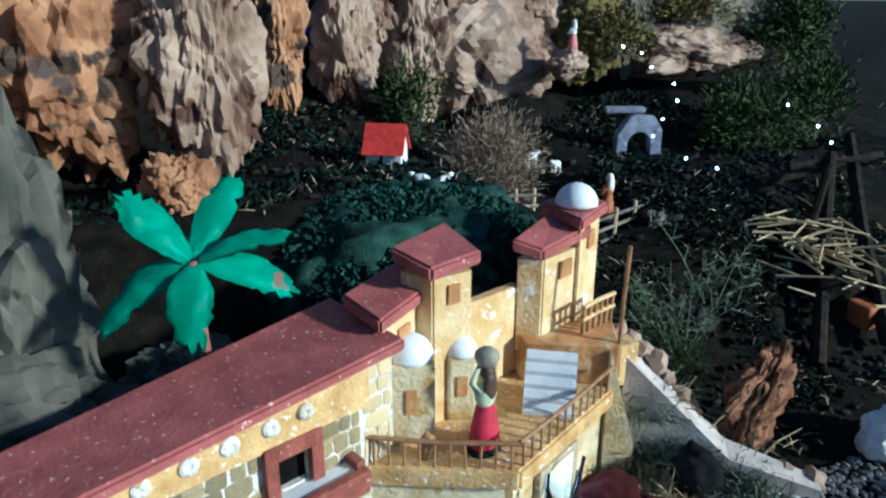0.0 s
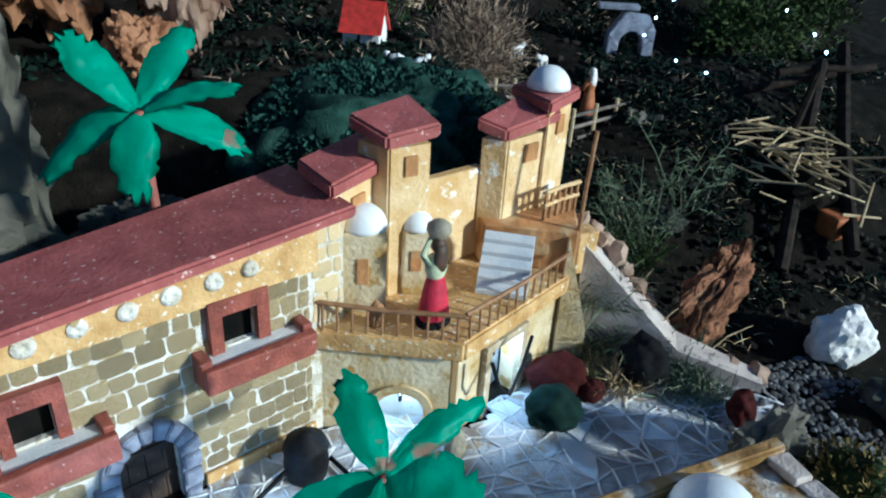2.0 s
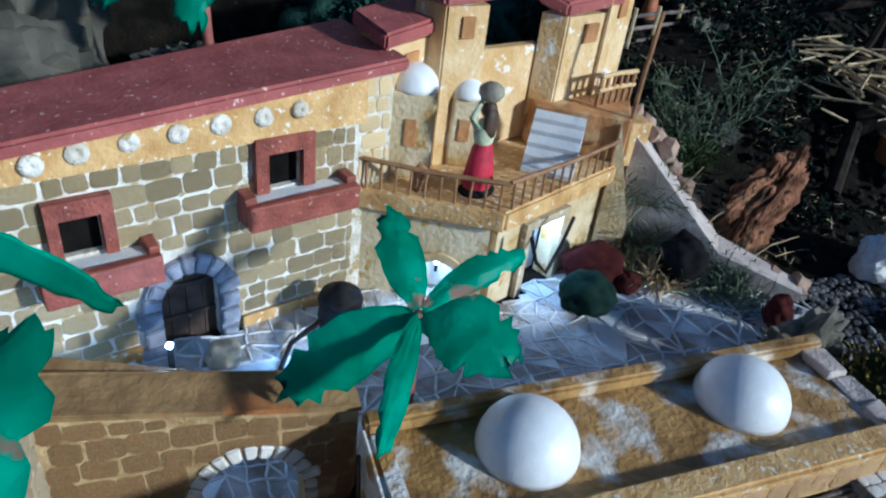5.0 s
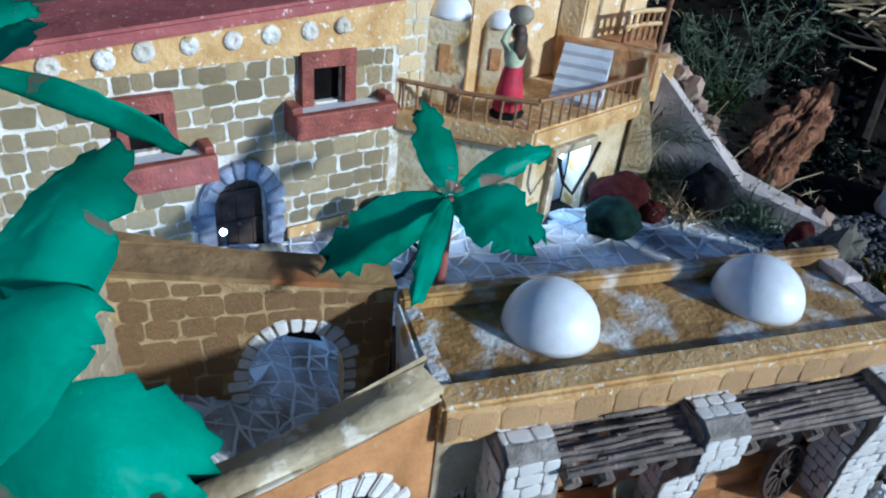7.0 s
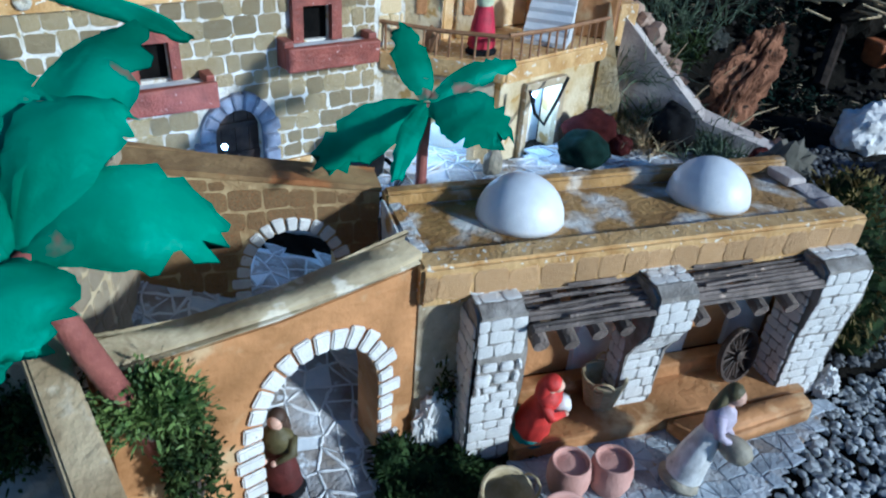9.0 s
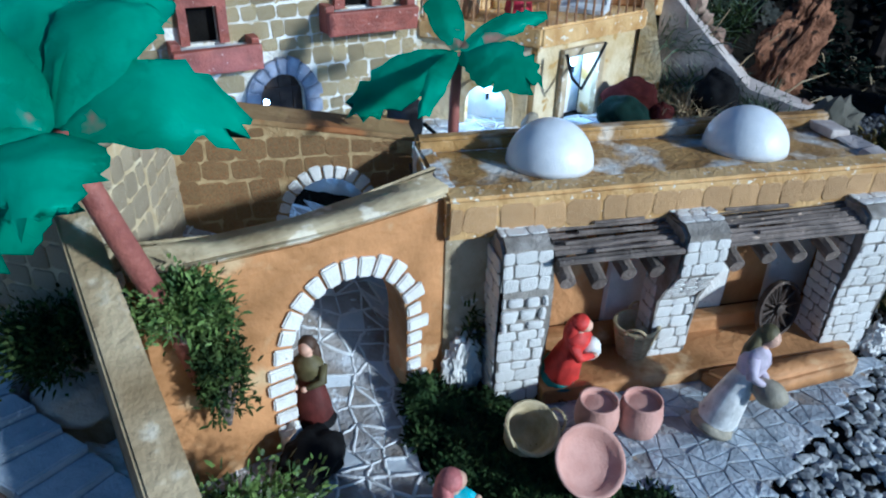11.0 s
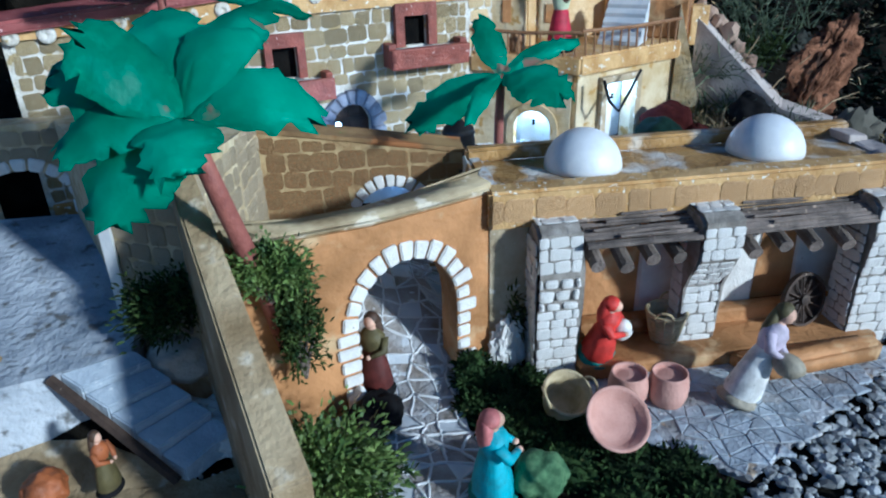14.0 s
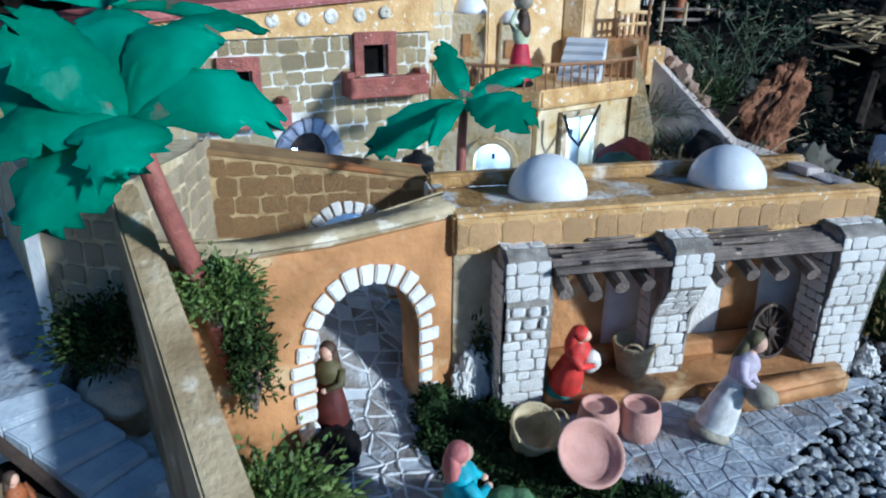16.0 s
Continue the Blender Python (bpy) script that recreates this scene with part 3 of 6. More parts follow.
for k in range(6):
    f = k / 5
    bm = bmesh.new()
    x, y = 0.478 + 0.056 * f, 0.622 + 0.018 * f
    box(bm, -0.0022, 0.0022, -0.0016, 0.0016, 0.311, 0.346, frame_at(x, y, 18), 0.0006, 0.0004)
    hang(bm, "baluster", WOOD, terrace)
for z in (0.3465, 0.3300):
    bm = bmesh.new()
    tube(bm, [(0.474, 0.6205, z), (0.506, 0.6315, z + 0.001), (0.538, 0.6415, z)], [0.0030, 0.0028, 0.0030], 6)
    hang(bm, "balustrade_rail", TOWERP, terrace)
# white steps up to the landing
SM = frame_at(0.394, 0.613, -36)
for i in range(5):
    y0, y1, z0, z1 = -0.050 + 0.0102 * i, -0.0402 + 0.0102 * i, 0.2600 + 0.0112 * i, 0.2690 + 0.0112 * i
    bm = bmesh.new()
    slab(bm, [[(y0, 0.2576), (y0, z0 + 0.003), (y1, z1), (y1, 0.2576)]], 0.058, SM @ Matrix(((0, 1, 0, 0), (1, 0, 0, 0), (0, 0, 1, 0), (0, 0, 0, 1))), 0.0)
    hang(bm, "step", STEPW, terrace, label="white painted step")
# railing
RAIL = thing("railing", "thin brown wooden railing round the terrace", "railing", (0.312, 0.49, 0.257))
for a, b, n in (((0.178, 0.563), (0.312, 0.491), 10), ((0.312, 0.491), (0.488, 0.574), 12)):
    bm = bmesh.new()
    tube(bm, [(*a, 0.289), ((a[0] + b[0]) / 2, (a[1] + b[1]) / 2, 0.2855), (*b, 0.287)], 0.0026, 6)
    hang(bm, "handrail", WOOD, RAIL)
    for k in range(n):
        f = (k + 0.5) / n
        x, y = a[0] + (b[0] - a[0]) * f, a[1] + (b[1] - a[1]) * f
        bm = bmesh.new()
        tube(bm, [(x, y, 0.2565), (x + random.uniform(-.001, .001), y, 0.287)], 0.0015, 5)
        hang(bm, "post", WOOD, RAIL)


def turret(x, y, z0, w, h, r, label):
    t = thing("turret", label, "turret", (x, y, z0), "turrets on the terrace")
    m = frame_at(x, y, -20)
    bm = bmesh.new()
    box(bm, -w / 2, w / 2, -w / 2, w / 2, z0, z0 + h, m, 0.003, 0.0006)
    hang(bm, "wall", CREAM, t)
    bm = bmesh.new()
    lathe(bm, [(r * math.cos(a * math.pi / 18), r * math.sin(a * math.pi / 18)) for a in range(0, 9)] + [(0.001, r)], Matrix.Translation((x, y, z0 + h - 0.0005)), 20)
    hang(bm, "dome", DOME, t, True, "white dome")
    bm = bmesh.new()
    box(bm, -0.006, 0.006, -w / 2 - 0.0018, -w / 2 + 0.001, z0 + h * 0.40, z0 + h * 0.72, m, 0.0005)
    hang(bm, "window", ORANGE, t, label="small orange-brown window")
    return t


turret(0.240, 0.596, 0.257, 0.048, 0.092, 0.025, "cream turret topped by a white dome")
turret(0.304, 0.606, 0.257, 0.032, 0.078, 0.019, "small cream turret topped by a white dome")

# ---- the front workshop with its roof terrace ----
shop = thing("workshop", "ochre stone workshop with flat roof and white pillars", "house", (0.34, 0.22, 0.0))
X0, X1 = 0.122, 0.566
bm = bmesh.new()
box(bm, X0 + 0.001, X1 - 0.001, 0.184, 0.300, 0.160, 0.1885, None, 0.001)
hang(bm, "roof", ROOFTOP, shop)
for name, x0, x1, y0, y1, z1 in (("front_parapet", X0, X1, 0.178, 0.204, 0.1985), ("back_parapet", X0, X1 + 0.004, 0.296, 0.312, 0.204), ("side_parapet", X0, X0 + 0.016, 0.2062, 0.2958, 0.1955)):
    bm = bmesh.new()
    n = 10 if x1 - x0 > 0.1 else 3
    for i in range(n):
        xa, xb = x0 + (x1 - x0) * i / n, x0 + (x1 - x0) * (i + 1) / n
        box(bm, xa, xb, y0, y1, 0.189 if "front" not in name else 0.1605, z1, None, 0.0)
    bmesh.ops.remove_doubles(bm, verts=bm.verts, dist=1e-5)
    bmesh.ops.bevel(bm, geom=[e for e in bm.edges if e.is_manifold and e.calc_face_angle(0) > 0.5], offset=0.003, segments=2, affect="EDGES")
    pp = hang(bm, name, {"front_parapet": OCHRE, "side_parapet": PEELED}.get(name, ROOFTOP), shop)
    if name == "front_parapet":
        lay(pp, frame_at(X0, 0.178, 0), 0.002, X1 - X0 - 0.002, 0.167, 0.1945, 0.0245, OCHRE2, 0.0012, 0.0009, (0.8, 1.3), (), 12)
for y0, y1, x0, zt in ((0.2064, 0.228, 0.548, 0.1945), (0.2290, 0.262, 0.552, 0.1915), (0.2630, 0.2955, 0.545, 0.1965)):
    bm = bmesh.new()
    box(bm, x0, X1 + 0.003, y0, y1, 0.1888, zt, None, 0.002, 0.003)
    hang(bm, "broken_plaster", PALEPINK, shop, label="broken pale plaster edge of the roof")
bm = bmesh.new()
prism(bm, [(X0 - 0.0045, 0.208), (X0 - 0.0003, 0.208), (X0 - 0.0003, 0.300), (X0 - 0.0035, 0.300)], 0.06, [0.192, 0.192, 0.197, 0.197])
bmesh.ops.bevel(bm, geom=list(bm.edges), offset=0.0012, segments=1, affect="EDGES")
hang(bm, "end_plaster", PEELED, shop, label="peeling white plaster on the end wall")
bm = bmesh.new()
tube(bm, [(X0 - 0.0085, 0.262, 0.078), (X0 - 0.0080, 0.285, 0.186)], [0.0022, 0.0018], 5)
hang(bm, "slat", DARKWOOD, shop, label="thin dark slat leaning in the gap")
# back and side walls down to the ground, floor of the open room
bm = bmesh.new()
box(bm, X0, X1, 0.300, 0.3105, 0.0, 0.1763)
box(bm, X1 - 0.012, X1, 0.185, 0.300, 0.0, 0.160)
box(bm, X0, X0 + 0.012, 0.196, 0.300, 0.0, 0.160)
hang(bm, "wall", PALEST, shop)
bm = bmesh.new()
box(bm, X0 + 0.0125, X1 - 0.0125, 0.214, 0.220, 0.0, 0.1598)
hang(bm, "inner_wall", ORANGE, shop, label="orange inner wall")
bm = bmesh.new()
box(bm, 0.205, 0.53, 0.140, 0.2138, 0.0, 0.020, None, 0.004, 0.001)
hang(bm, "floor", ORANGE, shop, label="orange earth floor")
bm = bmesh.new()
box(bm, 0.207, 0.552, 0.1925, 0.2103, 0.0, 0.037, None, 0.004, 0.001)
hang(bm, "floor_ledge", ORANGE, shop, label="orange earth ledge at the back")
bm = bmesh.new()
box(bm, X0 + 0.002, 0.168, 0.188, 0.195, 0.0, 0.1598, None, 0.001)
hang(bm, "front_wall", PALEST, shop)
for x0, x1 in ((0.292, 0.332), (0.385, 0.425), (0.470, 0.520)):
    bm = bmesh.new()
    box(bm, x0, x1, 0.2105, 0.2137, 0.0205, 0.130, None, 0.0012, 0.003)
    hang(bm, "plaster_panel", WSTONE, shop, label="patch of white plaster")


def pillar(x0, x1, y0, y1, zt, yl, label, seed):
    """A whitewashed pillar: broad head that curves back to a slimmer foot, with stones on its faces."""
    p = thing("pillar", label, "pillar", ((x0 + x1) / 2, (y0 + y1) / 2, 0), "white stone pillars")
    prof = [(y0, zt - 0.006), (y0, zt - 0.045), (yl, zt - 0.085), (yl, 0.0), (y1, 0.0), (y1, zt), (y0 + 0.010, zt)]
    bm = bmesh.new()
    m = pose(x1, 0, 0, 0, 0, 90)
    mm = Matrix(((0, 1, 0, 0), (1, 0, 0, 0), (0, 0, 1, 0), (0, 0, 0, 1)))
    slab(bm, [prof], x1 - x0, mm, x0)
    bmesh.ops.bevel(bm, geom=[e for e in bm.edges if e.is_manifold and e.calc_face_angle(0) > 0.3], offset=0.003, segments=2, affect="EDGES")
    core = hang(bm, "core", PILLARJ, p)
    w = x1 - x0
    lay(core, frame_at(x0, y0 - 0.0002, 0), 0.0008, w - 0.0008, zt - 0.046, zt - 0.006, 0.0115, WSTONE, 0.0013, 0.0010, (1.1, 1.9), (), seed)
    if abs(yl - y0) < 0.0045:
        lay(core, frame_at(x0, min(yl, y0) - 0.0002, 0), 0.0008, w - 0.0008, zt - 0.086, zt - 0.046, 0.0115, WSTONE, 0.0035, 0.003, (1.1, 1.9), (), seed + 1)
    if yl - y0 > 0.0045:
        tilt = math.degrees(math.atan2(yl - y0, 0.040))
        lay(core, frame_at(x0, yl - 0.0002, 0, zt - 0.085) @ pose(0, 0, 0, tilt, 0, 0), 0.0008, w - 0.0008, 0.001, 0.043, 0.0115, WSTONE, 0.0013, 0.0010, (1.1, 1.9), (), seed + 1)
    lay(core, frame_at(x0, yl - 0.0002, 0), 0.0008, w - 0.0008, 0.004, zt - 0.086, 0.0115, WSTONE, 0.0013, 0.0010, (1.1, 1.9), (), seed + 2)
    lay(core, frame_at(x0 - 0.0002, y1, -90), 0.0008, y1 - yl - 0.0008, 0.004, zt - 0.012, 0.0115, WSTONE, 0.0013, 0.0010, (1.0, 1.8), (), seed + 3)
    lay(core, frame_at(x0, y0 + 0.010, 0, zt + 0.0002) @ pose(0, 0, 0, -90, 0, 0), 0.0008, w - 0.0008, 0.002, y1 - y0 - 0.013, 0.011, WSTONE, 0.0013, 0.0010, (1.1, 1.9), (), seed + 4)
    return p


pillar(0.162, 0.206, 0.152, 0.190, 0.169, 0.152, "whitewashed stone pillar beside a heap of white stones", 20)
pillar(0.318, 0.361, 0.142, 0.192, 0.171, 0.168, "whitewashed stone pillar with an overhanging head", 30)
pillar(0.500, 0.556, 0.146, 0.190, 0.170, 0.152, "whitewashed stone pillar at the gravel's edge", 40)
# pergola sticks and joists
for x0, x1, seed in ((0.2065, 0.3175, 1), (0.3615, 0.4995, 2)):
    rnd = random.Random(seed)
    perg = thing("pergola", "dark weathered sticks laid between two white pillars", "pergola", ((x0 + x1) / 2, 0.16, 0.15), "stick roofs of the workshop")
    for k in range(9):
        y = 0.1785 - 0.0044 * k + rnd.uniform(-.0007, .0007)
        z = 0.1625 - 0.0013 * k + rnd.uniform(-.0012, .0012)
        bow, r = rnd.uniform(-.0018, .0018), rnd.uniform(.0016, .0030)
        bm = bmesh.new()
        tube(bm, [(x0, y + rnd.uniform(-.0012, .0012), z), (x0 * .65 + x1 * .35, y + bow, z + rnd.uniform(-.0014, .0014)), (x0 * .3 + x1 * .7, y - bow * .6, z + rnd.uniform(-.0014, .0014)), (x1, y + rnd.uniform(-.0012, .0012), z)], [r, r * .85, r * .92, r], 7)
        hang(bm, "stick", GREYWOOD, perg)
    for k in range(4):
        y, xa = 0.148 + 0.009 * k + rnd.uniform(-.002, .002), x0 + (x1 - x0) * rnd.uniform(.02, .4)
        xb = xa + (x1 - x0) * rnd.uniform(.3, .5)
        bm = bmesh.new()
        tube(bm, [(xa, y, 0.1585 + 0.0032 * k), (xb, y + rnd.uniform(-.003, .003), 0.1590 + 0.0032 * k)], [0.0017, 0.0012], 6)
        hang(bm, "stick", GREYWOOD, perg, False, "short broken stick")
    for k in range(4):
        x = x0 + (x1 - x0) * (k + 0.6) / 4.2
        bm = bmesh.new()
        tube(bm, [(x, 0.2135, 0.144), (x + rnd.uniform(-.002, .002), 0.152, 0.126 + rnd.uniform(-.005, .003))], [0.0078, 0.0072], 10)
        hang(bm, "joist", GREYWOOD, perg, False, "sawn grey joist end")
# domes on the roof
for x, y, r in ((0.239, 0.260, 0.0405), (0.445, 0.262, 0.0405)):
    d = thing("dome", "large white foam half-ball dome on the workshop roof", "dome", (x, y, 0.1887), "domes on the workshop roof")
    bm = bmesh.new()
    lathe(bm, [(r * math.cos(a * math.pi / 24), r * math.sin(a * math.pi / 24)) for a in range(0, 12)] + [(0.001, r)], Matrix.Translation((x, y, 0.1887)), 32)
    hang(bm, "shell", DOME, d, True)

# ---- gate wall, passage wall and the block beside them ----
GM = frame_at(-0.10, 0.105, 20.8)
gate = thing("gate_wall", "orange plaster wall pierced by a white stone arch", "wall", (0.02, 0.15, 0.0))
bm = bmesh.new()
slab(bm, [[(0.0, 0.0)] + arch(0.150, 0.052, 0.0, 0.092, 0.150) + [(0.241, 0.0), (0.241, 0.193), (0.12, 0.189), (0.0, 0.196)]], 0.030, GM)
wall = hang(bm, "wall", ORANGE, gate)
voussoirs(gate, GM, 0.150, 0.052, 0.004, 0.092, 0.150, 0.017, 0.004, WSTONE, 13, 6)
bm = bmesh.new()
slab(bm, [[(-0.002, 0.1962), (0.12, 0.1892), (0.243, 0.1932), (0.243, 0.204), (0.18, 0.2005), (0.12, 0.1985), (0.06, 0.2010), (-0.002, 0.2060)]], 0.034, GM, -0.0025)
bmesh.ops.bevel(bm, geom=[e for e in bm.edges if e.is_manifold and e.calc_face_angle(0) > 0.5], offset=0.0048, segments=4, affect="EDGES")
hang(bm, "coping", COPING, gate, True)

IM = frame_at(-0.096, 0.328, -1.5)
passage = thing("passage_wall", "brown scratched stone wall with a grey arch", "wall", (0.01, 0.33, 0.1))
bm = bmesh.new()
slab(bm, [[(0.0, 0.02)] + arch(0.137, 0.041, 0.02, 0.112, 0.160) + [(0.219, 0.02), (0.219, 0.192), (0.0, 0.228)]], 0.038, IM)
wall = hang(bm, "wall", BROWNJ, passage)
lay(wall, IM, 0.001, 0.218, 0.035, lambda u: 0.2255 - 0.036 * u / 0.219, 0.0205, BROWNST, 0.0008, 0.0009, (0.7, 1.5), [(0.137, 0.051, 0.112, 0.173, 0)], 50)
voussoirs(passage, IM, 0.137, 0.041, 0.045, 0.112, 0.160, 0.013, 0.003, WSTONE, 13, 5)
bm = bmesh.new()
slab(bm, [[(-0.002, 0.2285), (0.221, 0.1925), (0.221, 0.1975), (0.11, 0.2165), (-0.002, 0.2345)]], 0.042, IM, -0.002)
bmesh.ops.bevel(bm, geom=[e for e in bm.edges if e.is_manifold and e.calc_face_angle(0) > 0.5], offset=0.0015, segments=2, affect="EDGES")
hang(bm, "coping", BROWNST, passage)
bm = bmesh.new()
prism(bm, [(-0.096, 0.340), (0.118, 0.336), (0.118, 0.352), (-0.093, 0.393)], 0.172, [0.2300, 0.1940, 0.1935, 0.2280])
hang(bm, "wall_core", BROWNST, passage)

block = thing("corner_block", "pale scratched stone corner building", "building", (-0.15, 0.2, 0.1))
BP = [(-0.212, 0.184), (-0.136, 0.142), (-0.108, 0.250), (-0.094, 0.345), (-0.30, 0.355)]
bm = bmesh.new()
prism(bm, BP, 0.0, [0.252, 0.252, 0.247, 0.240, 0.25])
body = hang(bm, "wall", JOINT, block)
for k, (a, b) in enumerate(zip(BP[:3], BP[1:4])):
    a, b = Vector(a), Vector(b)
    d = b - a
    lay(body, frame_at(a.x, a.y, math.degrees(math.atan2(d.y, d.x))), 0.001, d.length - 0.001, 0.06, 0.246, 0.021, PALEST, 0.0016, 0.0018, (0.8, 1.4), (), 60 + k)
bm = bmesh.new()
prism(bm, [(-0.222, 0.188), (-0.211, 0.183), (-0.2112, 0.1775), (-0.222, 0.181)], 0.06, 0.235)
hang(bm, "corner_strip", WHITE, block, label="white painted corner strip")

ramp_wall = thing("stair_wall", "ochre sloping parapet wall running down to the street", "wall", (-0.09, 0.05, 0))
bm = bmesh.new()
A, B = Vector((-0.137, 0.146)), Vector((-0.058, -0.062))
dirv = (B - A).normalized()
side = Vector((-dirv.y, dirv.x))
pts = [(A - side * 0.010), (B - side * 0.014), (B + side * 0.014), (A + side * 0.010)]
prism(bm, [tuple(p) for p in pts], -0.01, [0.252, 0.108, 0.108, 0.252])
bmesh.ops.bevel(bm, geom=list(bm.edges), offset=0.002, segments=2, affect="EDGES")
hang(bm, "wall", STAIRW, ramp_wall)


# ---- paving, steps and gravel ----
def paving(name, label, inside, x0, x1, y0, y1, cell, material, lift=0.0008, seed=5, limit=300, zf=None, ridge=0.0014, bed=None):
    """A sheet of pale plaster, irregular flat stones on it, each an object of its own, and raised plaster ridges between them."""
    rnd = random.Random(seed)
    zf = zf or ground_z
    nx, ny = int((x1 - x0) / cell), int((y1 - y0) / cell)
    bm = bmesh.new()
    sub = 3
    vs = {}
    for j in range(ny * sub + 1):
        for i in range(nx * sub + 1):
            x, y = x0 + cell * i / sub, y0 + cell * j / sub
            vs[i, j] = bm.verts.new((x, y, zf(x, y) + 0.0028 + noise.noise(Vector((x * 90, y * 90, 0))) * 0.0008))
    for j in range(ny * sub):
        for i in range(nx * sub):
            if inside(x0 + cell * (i + .5) / sub, y0 + cell * (j + .5) / sub):
                bm.faces.new((vs[i, j], vs[i + 1, j], vs[i + 1, j + 1], vs[i, j + 1]))
    for v in [v for v in bm.verts if not v.link_faces]:
        bm.verts.remove(v)
    sheet = tagged(part(name, bm, bed or STEPW, None, "", True), label, "pavement", kind="structure")
    pt = {(i, j): (x0 + cell * (i + rnd.uniform(-.36, .36)), y0 + cell * (j + rnd.uniform(-.36, .36))) for i in range(nx + 1) for j in range(ny + 1)}
    count, lines = 0, {}
    for j in range(ny):
        for i in range(nx):
            q = [pt[i, j], pt[i + 1, j], pt[i + 1, j + 1], pt[i, j + 1]]
            cx, cy = sum(p[0] for p in q) / 4, sum(p[1] for p in q) / 4
            if not inside(cx, cy) or count >= limit:
                continue
            polys = [q] if rnd.random() < 0.6 else ([q[:3], [q[0], q[2], q[3]]] if rnd.random() < .5 else [[q[0], q[1], q[3]], q[1:]])
            for poly in polys:
                for a, b in zip(poly, poly[1:] + poly[:1]):
                    lines[min(a, b), max(a, b)] = rnd.random()
                if rnd.random() < 0.12:
                    continue
                count += 1
                ax, ay = sum(p[0] for p in poly) / len(poly), sum(p[1] for p in poly) / len(poly)
                bm = bmesh.new()
                h = lift * rnd.uniform(0.6, 1.2)
                rings = []
                for k, dz in ((0.93, 0.0012), (0.91, 0.0028 + h * .7), (0.82, 0.0028 + h)):
                    rings.append([bm.verts.new((ax + (x - ax) * k, ay + (y - ay) * k, zf(ax + (x - ax) * k, ay + (y - ay) * k) + dz)) for x, y in poly])
                for a, b in zip(rings, rings[1:]):
                    for m in range(len(poly)):
                        bm.faces.new((a[m], a[(m + 1) % len(poly)], b[(m + 1) % len(poly)], b[m]))
                bm.faces.new(rings[-1])
                part("paving_stone", bm, material, sheet)
    if not ridge:
        return sheet
    bm = bmesh.new()
    for (a, b), chance in lines.items():
        if chance < 0.22:
            continue
        pts = []
        for f in (-0.06, 0.25, 0.5, 0.75, 1.06):
            x, y = a[0] + (b[0] - a[0]) * f + rnd.uniform(-.0008, .0008), a[1] + (b[1] - a[1]) * f + rnd.uniform(-.0008, .0008)
            pts.append((x, y, zf(x, y) + 0.0034))
        r = ridge * rnd.uniform(0.75, 1.3)
        tube(bm, pts, [r * .6, r, r * rnd.uniform(.8, 1.2), r, r * .6], 6)
    tagged(part("joint_ridge", bm, PAVEJOINT, sheet, "raised white plaster joints", True), kind="stuff")
    return sheet


def street_in(x, y):
    gate_y = 0.105 + (x + 0.10) * 0.38
    if y > gate_y - 0.01:
        return -0.110 < x < 0.118 and y < (0.418 if -0.01 < x < 0.092 else 0.326)
    return -0.055 + (0.14 - y) * 0.1 < x < 0.085 + (0.14 - y) * 0.05


paving("street", "pale grey crazy paving climbing through the gate", street_in, -0.112, 0.13, -0.14, 0.44, 0.019, PASSAGE, seed=6, limit=310)
court = paving("courtyard", "pale grey courtyard paving with white joints", lambda x, y: (0.452 if x < 0.13 else 0.335) < y < 0.50 + 0.3 * x and -0.16 < x < 0.30 or 0.29 <= x < 0.49 and 0.32 < y < 0.492 + 0.457 * (x - 0.315) or 0.49 <= x < 0.70 and 0.335 + 0.4 * max(0, x - 0.56) < y < 0.580 - 0.9 * (x - 0.522), -0.16, 0.71, 0.315, 0.62, 0.024, GREYPAVE, seed=7)
bm = bmesh.new()
prism(bm, [(-0.03, 0.4455), (0.118, 0.4455), (0.118, 0.4535), (-0.03, 0.4535)], 0.04, 0.1275)
bmesh.ops.bevel(bm, geom=list(bm.edges), offset=0.002, segments=2, affect="EDGES")
hang(bm, "riser", STEPW, court, True, "blue-white plastered edge of the raised courtyard")

APRON = [(0.205, 0.142), (0.225, 0.06), (0.300, -0.012), (0.545, 0.122), (0.530, 0.142)]
apron = thing("apron_slab", "blue-grey scored slab in front of the workshop", "slab", (0.35, 0.08, 0))
bm = bmesh.new()
prism(bm, APRON, -0.004, 0.0045)
bmesh.ops.bevel(bm, geom=list(bm.edges), offset=0.0012, segments=1, affect="EDGES")
hang(bm, "slab", GREYPAVE, apron)


def on_apron(x, y):
    return all((bx - ax) * (y - ay) - (by - ay) * (x - ax) > -0.0003 for (ax, ay), (bx, by) in zip(APRON, APRON[1:] + APRON[:1]))


paving("apron_paving", "blue-grey flagstones in front of the workshop", on_apron, 0.20, 0.56, -0.015, 0.145, 0.017, APRONST, 0.0012, 9, zf=lambda x, y: 0.0022, ridge=0, bed=GREYPAVE)
# the raised orange sill in front of the right bay
bm = bmesh.new()
prism(bm, [(0.372, 0.108), (0.385, 0.100), (0.515, 0.112), (0.525, 0.139), (0.36, 0.1395)], 0.0048, [0.026, 0.028, 0.030, 0.024, 0.022])
bmesh.ops.bevel(bm, geom=list(bm.edges), offset=0.005, segments=3, affect="EDGES")
hang(bm, "sill", ORANGE, shop, True, "rounded orange clay sill")

